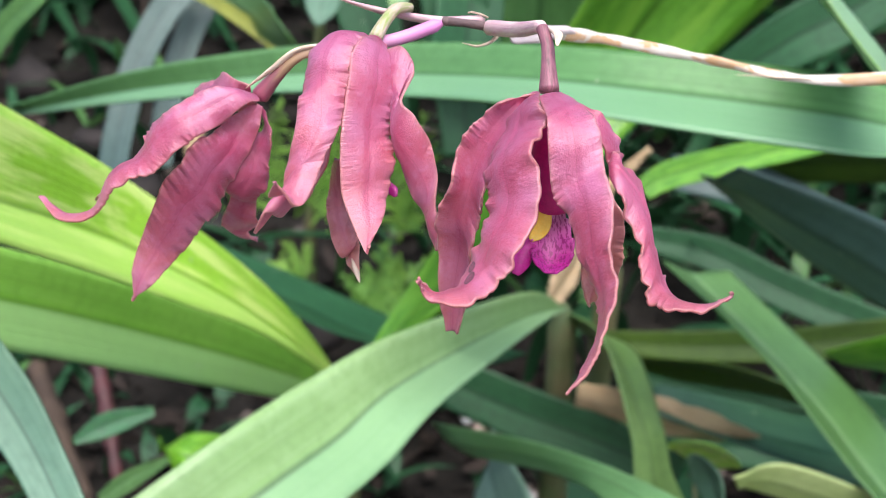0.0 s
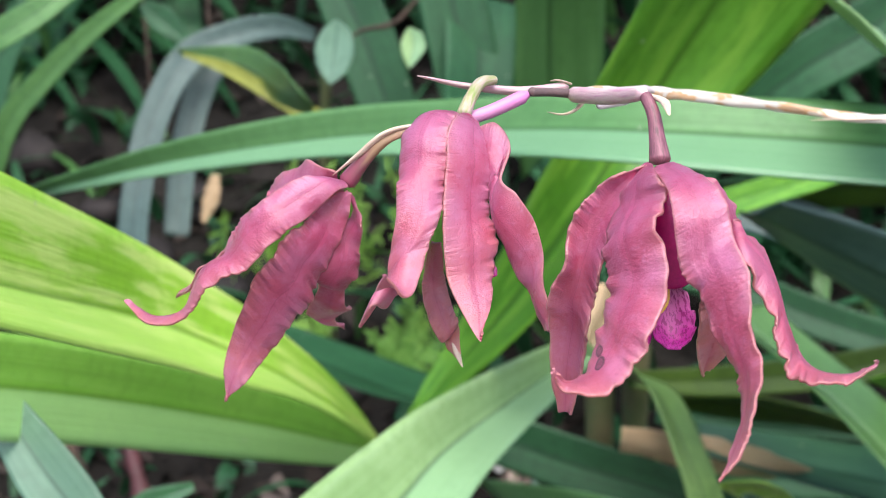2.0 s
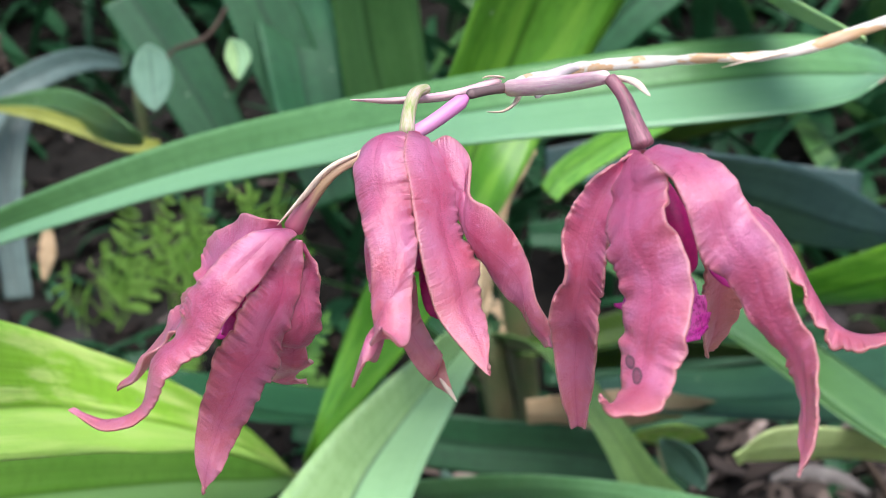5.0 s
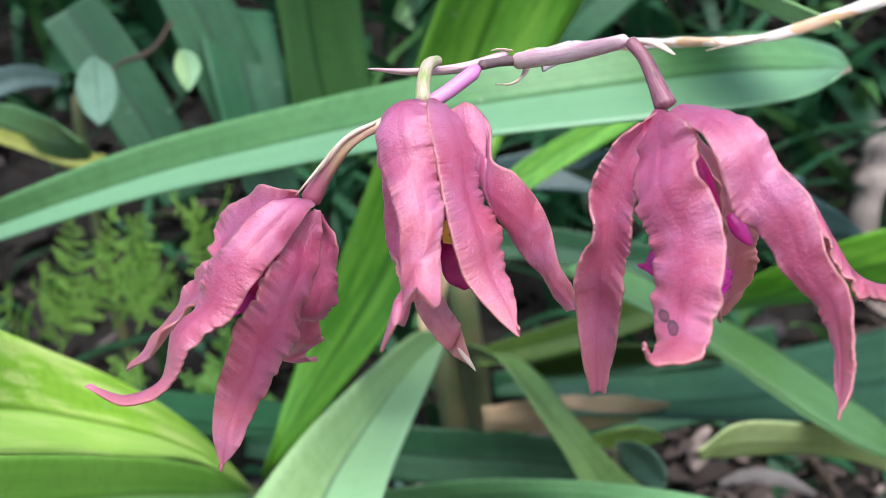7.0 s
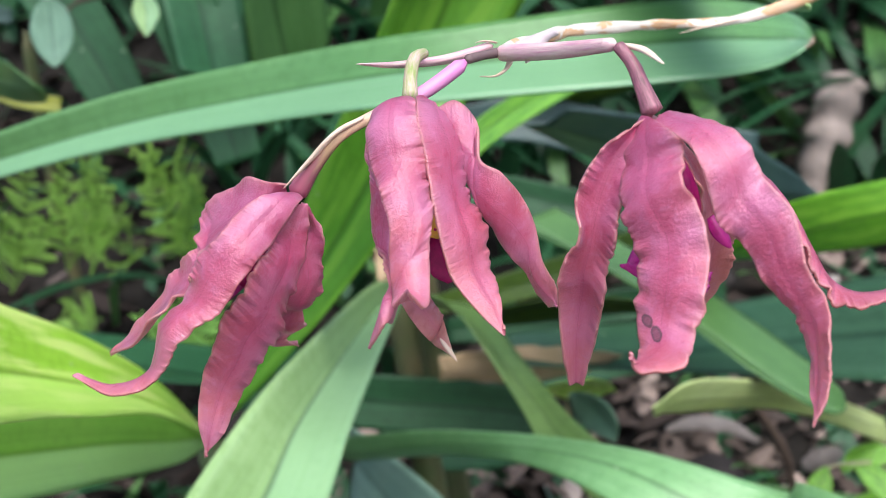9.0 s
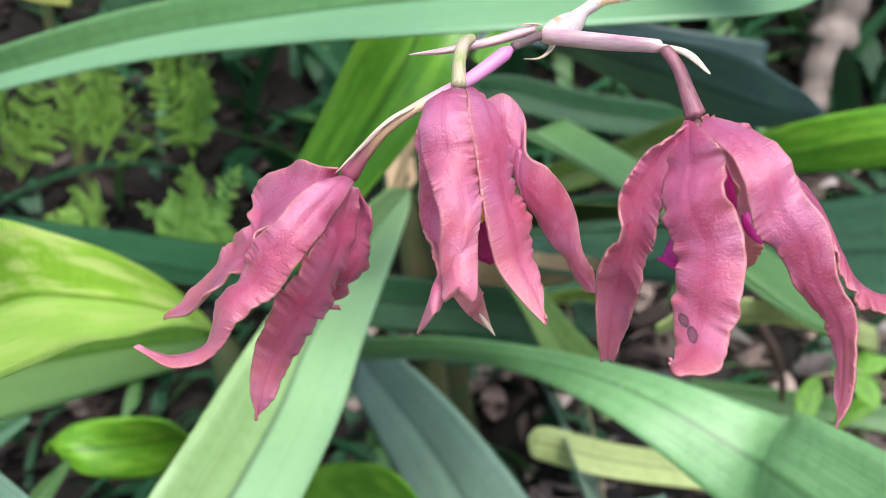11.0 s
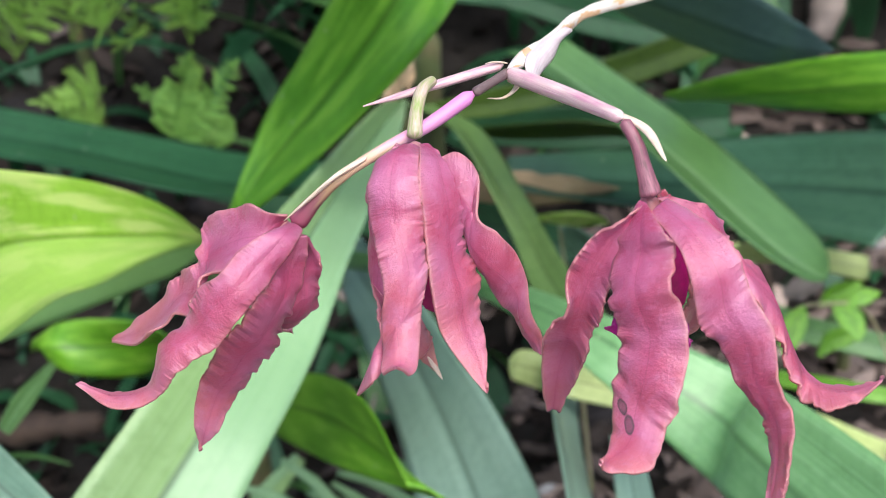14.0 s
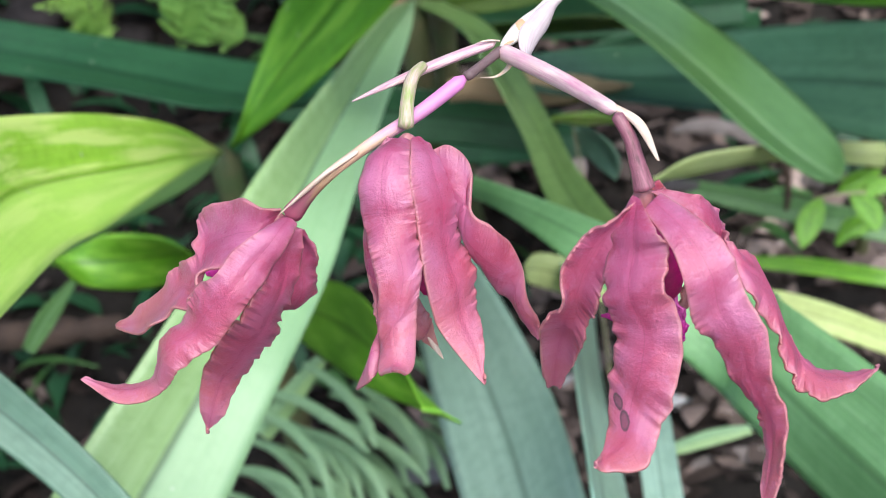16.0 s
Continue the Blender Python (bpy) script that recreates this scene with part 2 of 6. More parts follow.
STEM_DARK = plain_material("stem_purple", (0.15, 0.06, 0.07), (0.42, 0.14, 0.20), 2.2, 0.45, 0.3, 0.0004, (8, 2.0))
STEM_BROWN = plain_material("stem_brown", (0.13, 0.075, 0.075), (0.20, 0.13, 0.13), 2.2, 0.6, 0.4, 0.0004, (8, 9.0))
STEM_WHITE = plain_material("white_sheath", (0.84, 0.74, 0.74), (0.72, 0.52, 0.56), 2.0, 0.5, 0.4, 0.0005, (6, 2.0), through_light=0.2)
STEM_GREEN = plain_material("stem_green", (0.26, 0.34, 0.08), (0.62, 0.42, 0.40), 2.0, 0.45, 0.3, 0.0004, (8, 2.0))
LIP_DEEP = plain_material("lip_deep_magenta", (0.60, 0.010, 0.20), (0.42, 0.006, 0.15), 600, 0.4, 0.3, 0.0004, through_light=0.4)
STEM_BLUSH = plain_material("blushed_sheath", (0.78, 0.60, 0.55), (0.60, 0.24, 0.36), 1.6, 0.5, 0.5, 0.0006, (5, 2.2))
CANE = plain_material("green_cane", (0.10, 0.14, 0.05), (0.16, 0.13, 0.06), 30.0, 0.7, 0.5, 0.002)
LEAF_SILVER = leaf_material("leaf_silver_green", (0.038, 0.07, 0.061), (0.072, 0.118, 0.105), (0.10, 0.155, 0.14), None, 0.45, 0.12)
FERN = leaf_material("fern_lime", (0.27, 0.52, 0.06), (0.44, 0.70, 0.15), (0.48, 0.72, 0.21), None, 0.5, 0.3)
FERN_DARK = leaf_material("fern_green", (0.15, 0.36, 0.05), (0.27, 0.50, 0.10), (0.30, 0.52, 0.13), None, 0.5, 0.3)
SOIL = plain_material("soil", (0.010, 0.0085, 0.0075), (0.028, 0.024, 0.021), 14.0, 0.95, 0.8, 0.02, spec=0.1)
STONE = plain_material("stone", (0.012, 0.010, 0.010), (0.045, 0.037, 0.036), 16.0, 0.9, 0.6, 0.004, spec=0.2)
STONE_PALE = plain_material("pale_stone", (0.22, 0.22, 0.24), (0.10, 0.098, 0.105), 30.0, 0.85, 0.6, 0.003)
BOUNCE_CONCRETE = plain_material("concrete", (0.42, 0.40, 0.37), (0.33, 0.31, 0.29), 9.0, 0.9, 0.4, 0.003)


def veined_lip():
    m = Mat("lip_veined")
    u, v = m.split()
    n = m.noise(m.uv(14, 11), 1.0, 4, 0.65)
    c = m.ramp(v, (0.0, (0.74, 0.40, 0.60)), (0.35, (0.68, 0.12, 0.46)), (0.7, (0.60, 0.02, 0.34)), (1.0, (0.62, 0.03, 0.40)))
    c = m.mix(m.ramp(n, (0.50, (0, 0, 0)), (0.56, (0.85, 0.85, 0.85))), c, (0.30, 0.004, 0.15))
    m.link(c, m.b.inputs["Base Color"])
    m.b.inputs["Roughness"].default_value = 0.4
    m.bump(n, 0.3, 0.0004)
    m.thin(c, 0.25)
    return m.m


def long_stem():
    m = Mat("stem_pink_to_purple")
    u, v = m.split()
    n = m.noise(m.uv(7, 3), 1.0, 5)
    x = m.math("ADD", v, m.math("MULTIPLY", m.math("SUBTRACT", n, 0.5), 0.45))
    c = m.ramp(x, (0.0, (0.60, 0.20, 0.46)), (0.28, (0.62, 0.26, 0.46)), (0.42, (0.62, 0.42, 0.30)), (0.7, (0.45, 0.28, 0.16)), (0.8, (0.30, 0.11, 0.13)), (1.0, (0.38, 0.07, 0.14)))
    m.link(c, m.b.inputs["Base Color"])
    m.b.inputs["Roughness"].default_value = 0.45
    m.bump(n, 0.35, 0.0004)
    return m.m


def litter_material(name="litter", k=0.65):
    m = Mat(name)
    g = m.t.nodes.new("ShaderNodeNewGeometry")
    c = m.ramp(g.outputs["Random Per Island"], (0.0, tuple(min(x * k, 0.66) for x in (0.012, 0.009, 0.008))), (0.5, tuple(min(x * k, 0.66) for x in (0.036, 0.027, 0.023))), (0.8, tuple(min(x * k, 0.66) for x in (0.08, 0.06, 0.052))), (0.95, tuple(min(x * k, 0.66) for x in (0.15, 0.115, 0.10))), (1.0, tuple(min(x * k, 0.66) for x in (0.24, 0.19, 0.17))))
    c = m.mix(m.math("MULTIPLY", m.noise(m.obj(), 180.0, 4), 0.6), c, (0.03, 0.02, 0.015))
    m.link(c, m.b.inputs["Base Color"])
    m.b.inputs["Roughness"].default_value = 0.85
    m.b.inputs["Specular IOR Level"].default_value = 0.15
    return m.m


LIP_VEINED, STEM_LONG, LITTER = veined_lip(), long_stem(), litter_material()
def papery():
    """White papery sheath with sharp-edged orange-brown stains."""
    m = Mat("papery_stem")
    n = m.noise(m.uv(1.6, 16), 1.0, 3, 0.5)
    f = m.noise(m.uv(16, 40), 1.0, 4, 0.6)
    c = m.mix(m.ramp(f, (0.35, (0, 0, 0)), (0.65, (1, 1, 1))), (0.84, 0.78, 0.72), (0.72, 0.58, 0.50))
    c = m.mix(m.ramp(n, (0.545, (0, 0, 0)), (0.565, (0.9, 0.9, 0.9)), (0.75, (0.5, 0.5, 0.5))), c, (0.66, 0.36, 0.16))
    c = m.mix(m.ramp(n, (0.33, (0.8, 0.8, 0.8)), (0.36, (0, 0, 0))), c, (0.50, 0.26, 0.20))
    m.link(c, m.b.inputs["Base Color"])
    m.b.inputs["Roughness"].default_value = 0.5
    m.bump(m.math("ADD", f, n), 0.5, 0.0006)
    m.thin(c, 0.15)
    return m.m


STEM_PAPERY = papery()
LITTER_PALE = litter_material("dry_leaf_litter", 4.2)
WOOD_PALE = plain_material("weathered_wood", (0.34, 0.27, 0.24), (0.18, 0.14, 0.12), 30.0, 0.8, 0.6, 0.002)
TWIG_RED = plain_material("red_stem", (0.085, 0.018, 0.022), (0.05, 0.014, 0.016), 40.0, 0.6, 0.5, 0.002)
TWIG = plain_material("twig", (0.075, 0.046, 0.03), (0.035, 0.02, 0.013), 40.0, 0.85, 0.6, 0.002)


# ---- shape helpers ----
def spline(rows, s):
    """Catmull-Rom through rows at s in 0..1."""
    k = len(rows)
    x = min(max(s, 0), 1) * (k - 1)
    i = min(int(x), k - 2)
    f = x - i
    get = lambda j: rows[j] if 0 <= j < k else (2 * rows[0] - rows[1] if j < 0 else 2 * rows[-1] - rows[-2])
    a, b, c, d = get(i - 1), get(i), get(i + 1), get(i + 2)
    return 0.5 * (2 * b + (c - a) * f + (2 * a - 5 * b + 4 * c - d) * f * f + (3 * b - a - 3 * c + d) * f ** 3)


def part(name, data, material, parent=None, label=""):
    ob = new(name, data)
    data.materials.append(material)
    ob.parent = parent
    if label:
        tagged(ob, label)
    return ob


def blade(name, rows, nl=40, nw=12, cup=0.0, fold=0.0, ripple=0.0, waves=9.0, curl=0.0, thick=0.0006, seed=0, wide=1.0,
          out=(0, -1, 0.3), tip=0.0, base=1.0, jag=0.0, clip=1.0, start=0.0, crumple=0.0, crimp=0.0, groove=0.0, ruff_in=2.5, calm=-1):
    """A thin blade along a spine: each row is a spine point and a half-width vector. cup and fold bow it towards out,
    ripple ruffles the margins; tip closes the far end over that share of the length."""
    r = np.array(rows, float)
    out = np.array(out, float)
    rnd = random.Random(seed)
    ph = [rnd.uniform(0, 6.28) for _ in range(8)]
    fr = [waves * rnd.uniform(0.75, 1.3) for _ in range(4)]
    verts, uvs, faces = [], [], []
    last = None
    for i in range(nl + 1):
        s = start + (clip - start) * i / nl
        p, q, e = spline(r, s), spline(r, min(s + 0.01, 1)), spline(r, max(s - 0.01, 0))
        c, side = p[:3], p[3:6] * wide
        other = p[6:9] if len(p) == 9 else -side
        if len(p) == 9:
            side, whole = (side - other) / 2, (side, other)
        tan = q[:3] - e[:3]
        tan = tan / (np.linalg.norm(tan) + 1e-9)
        w = np.linalg.norm(side) + 1e-9
        n = np.cross(side / w, tan)
        n /= np.linalg.norm(n) + 1e-9
        if last is None:
            n = n if n @ out > 0 else -n
        elif n @ last < 0:
            n = -n
        last = n
        shape = 1.0
        if tip and s > 1 - tip:
            x = (s - 1 + tip) / tip
            shape = math.sqrt(max(1 - x * x, 0.0004))
        if base < 1.0 and s < 0.12:
            shape *= base + (1 - base) * s / 0.12
        live = math.sin(min(s * 1.15, 1) * math.pi) ** 0.5 if 0 < s < 0.87 else 0.45
        for j in range(nw + 1):
            u = -1 + 2 * j / nw
            k = 0 if u < 0 else 1
            edge = abs(u) ** ruff_in
            ruff = math.sin(6.283 * fr[k] * s + ph[k]) + 0.6 * math.sin(6.283 * fr[k + 2] * 2.1 * s + ph[k + 2])
            d = cup * (1 - u * u) * w * shape + fold * (1 - abs(u)) * w * shape
            d += ripple * ruff * edge * live + curl * u * abs(u) * w
            if k == calm:
                d -= 0.85 * ripple * ruff * edge * live
            if crimp and k != calm:
                q = s * 30 + 2.5 * noise.noise((s * 9, ph[k], 0)) + ph[k + 6]
                d += crimp * abs(u) ** 4 * live * max(0, 0.12 + 1.7 * noise.noise((s * 6 + ph[k], 3.1 * k, ph[3]))) * math.sin(6.283 * q)
            if groove:
                d -= groove * w * math.exp(-((u / 0.13) ** 2)) * (1 - s * 0.5)
            if crumple:
                q = Vector((u * 0.9 + ph[0], s * 3.0 + ph[1], ph[2]))
                d += crumple * (noise.noise(q) + 0.5 * noise.noise(q * 2.7)) * min(1, 6 * s)
            g = 1 + jag * edge * math.sin(6.283 * fr[k] * 1.7 * s + ph[k + 4]) * live
            arm = (whole[0] * u if u > 0 else whole[1] * -u) if len(p) == 9 else side * u
            verts.append(tuple(c + arm * shape * g + n * d))
            uvs.append(((u + 1) / 2, s))
    for i in range(nl):
        for j in range(nw):
            a = i * (nw + 1) + j
            faces.append((a, a + 1, a + nw + 2, a + nw + 1))
    # back sheet
    m0 = bpy.data.meshes.new(name)
    m0.from_pydata(verts, [], faces)
    m0.update()
    norm = [v.normal.copy() for v in m0.vertices]
    bpy.data.meshes.remove(m0)
    k = len(verts)
    verts += [tuple(Vector(v) - nn * thick) for v, nn in zip(verts, norm)]
    faces += [tuple(k + x for x in reversed(f)) for f in faces]
    uvs += uvs
    w1 = nw + 1
    ring = list(range(w1)) + [i * w1 + nw for i in range(1, nl + 1)] + [nl * w1 + j for j in range(nw - 1, -1, -1)] + [i * w1 for i in range(nl - 1, 0, -1)]
    for a, b in zip(ring, ring[1:] + ring[:1]):
        faces.append((b, a, a + k, b + k))
    me = bpy.data.meshes.new(name)
    me.from_pydata(verts, [], faces)
    lay = me.uv_layers.new(name="UVMap")
    for lp in me.loops:
        lay.data[lp.index].uv = uvs[lp.vertex_index]
    for f in me.polygons:
        f.use_smooth = True
    me.validate()
    me.update()
    return me


def tube(name, pts, radii, sides=12, n=28, bumps=0.0, seed=0, flat=1.0, twist=0.0):
    """A round stalk through pts with radii along it, closed at both ends."""
    p = np.array(pts, float)
    rr = np.array(radii, float)[:, None]
    verts, uvs, faces = [], [], []
    rnd = random.Random(seed)
    ph = rnd.uniform(0, 6)
    ref = np.array((0.2, 0.3, 1.0))
    for i in range(n + 1):
        s = i / n
        c = spline(p, s)
        t = spline(p, min(s + 0.02, 1)) - spline(p, max(s - 0.02, 0))
        t /= np.linalg.norm(t) + 1e-9
        a = np.cross(t, ref)
        a /= np.linalg.norm(a) + 1e-9
        b = np.cross(t, a)
        r = float(spline(rr, s)[0])
        for end in (s, 1 - s):
            if end < 0.045:
                r *= math.sqrt(max(0.06, 1 - (1 - end / 0.045) ** 2))
        r = max(r, 0.00015) * (1 + bumps * math.sin(9 * s + ph) * math.sin(23 * s + ph))
        for j in range(sides):
            w = 6.2832 * j / sides
            if twist:
                ea, eb, tw = math.cos(w), flat * math.sin(w), twist * s + 0.8 * math.sin(17 * s)
                verts.append(tuple(c + r * ((ea * math.cos(tw) - eb * math.sin(tw)) * a + (ea * math.sin(tw) + eb * math.cos(tw)) * b)))
                uvs.append((j / sides, s))
                continue
            verts.append(tuple(c + r * (math.cos(w) * a + flat * math.sin(w) * b)))
            uvs.append((j / sides, s))
    for i in range(n):
        for j in range(sides):
            k = (j + 1) % sides
            faces.append((i * sides + j, i * sides + k, (i + 1) * sides + k, (i + 1) * sides + j))
    faces.append(tuple(reversed(range(sides))))
    faces.append(tuple(n * sides + j for j in range(sides)))
    me = bpy.data.meshes.new(name)
    me.from_pydata(verts, [], faces)
    lay = me.uv_layers.new(name="UVMap")
    for lp in me.loops:
        lay.data[lp.index].uv = uvs[lp.vertex_index]
    for f in me.polygons:
        f.use_smooth = True
    me.update()
    return me


# ---- ground ----
def ground_height(x, y):
    z = 0.03 * noise.noise((x * 3, y * 3, 0.3)) + 0.012 * noise.noise((x * 11, y * 11, 2.0))
    d = max(0.0, y - 1.05)
    z += min(d, 1.2) * 0.75
    return z


def ground_mesh():
    verts, faces = [], []
    xs = [-60, -20, -8, -4] + [-2.5 + 0.05 * i for i in range(101)] + [4, 8, 20, 60]
    ys = [-60, -20, -8, -3, -1.5] + [-0.6 + 0.05 * i for i in range(73)] + [4, 6, 10, 25, 80]
    for y in ys:
        for x in xs:
            verts.append((x, y, ground_height(x, y)))
    w = len(xs)
    for i in range(len(ys) - 1):
        for j in range(w - 1):
            a = i * w + j
            faces.append((a, a + 1, a + w + 1, a + w))
    me = bpy.data.meshes.new("ground")
    me.from_pydata(verts, [], faces)
    for f in me.polygons:
        f.use_smooth = True
    return me


tagged(part("ground", ground_mesh(), SOIL), "dark garden soil rising into a bank", "ground", kind="structure")


def bounce_slab_mesh():
    """An unseen pale slab, added to bounce light up at the flowers."""
    bm = bmesh.new()
    bmesh.ops.create_cube(bm, size=1.0)
    bmesh.ops.transform(bm, matrix=Matrix.Translation((0, -0.95, 0.0)) @ Matrix.Diagonal((16, 2.0, 0.12, 1)), verts=bm.verts)
    bmesh.ops.bevel(bm, geom=bm.edges[:], offset=0.012, segments=2, affect="EDGES")
    me = bpy.data.meshes.new("bounce_slab")
    bm.to_mesh(me)
    bm.free()
    return me


tagged(part("bounce_slab", bounce_slab_mesh(), BOUNCE_CONCRETE), "unseen pale concrete slab added beside the bed to bounce light", "path", kind="structure")


# ---- flower sprays ----
def thing(name, label, category, group=""):
    return tagged(new(name), label, category, group)


def flower(name, label, petals, lip, top):
    f = thing(name, label, "flower", "pink orchid flowers on the spray")
    for i, (rows, kw) in enumerate(petals):
        mat = kw.pop("mat", PETAL)
        for key, value in (("crumple", 0.00030), ("crimp", 0.00045), ("groove", 0.03), ("ruff_in", 3.0)):
            kw.setdefault(key, value)
        dry = "pale peach petal, drying out" if mat is PETAL_DRY else ""
        part("petal", blade("petal", rows, 180, 24, **kw), mat, f, dry)
    cap = bpy.data.meshes.new("receptacle")
    bm = bmesh.new()
    bmesh.ops.create_uvsphere(bm, u_segments=14, v_segments=10, radius=1.0)
    bmesh.ops.transform(bm, matrix=Matrix.Translation(Vector(top)) @ Matrix.Diagonal((0.0026, 0.0024, 0.0040, 1)), verts=bm.verts)
    bm.to_mesh(cap)
    bm.free()
    for g in cap.polygons:
        g.use_smooth = True
    part("receptacle", cap, PETAL, f)
    tube_part = None
    for nm, me, mat in lip:
        if nm == "lip_tube":
            tube_part = part(nm, me, mat, f, "deep magenta tube of the lip")
        elif nm == "withered_tip":
            part(nm, me, mat, f, "papery brown withered tip")
        else:
            part(nm, me, mat, tube_part, "golden yellow throat" if nm == "throat" else "")
    return f


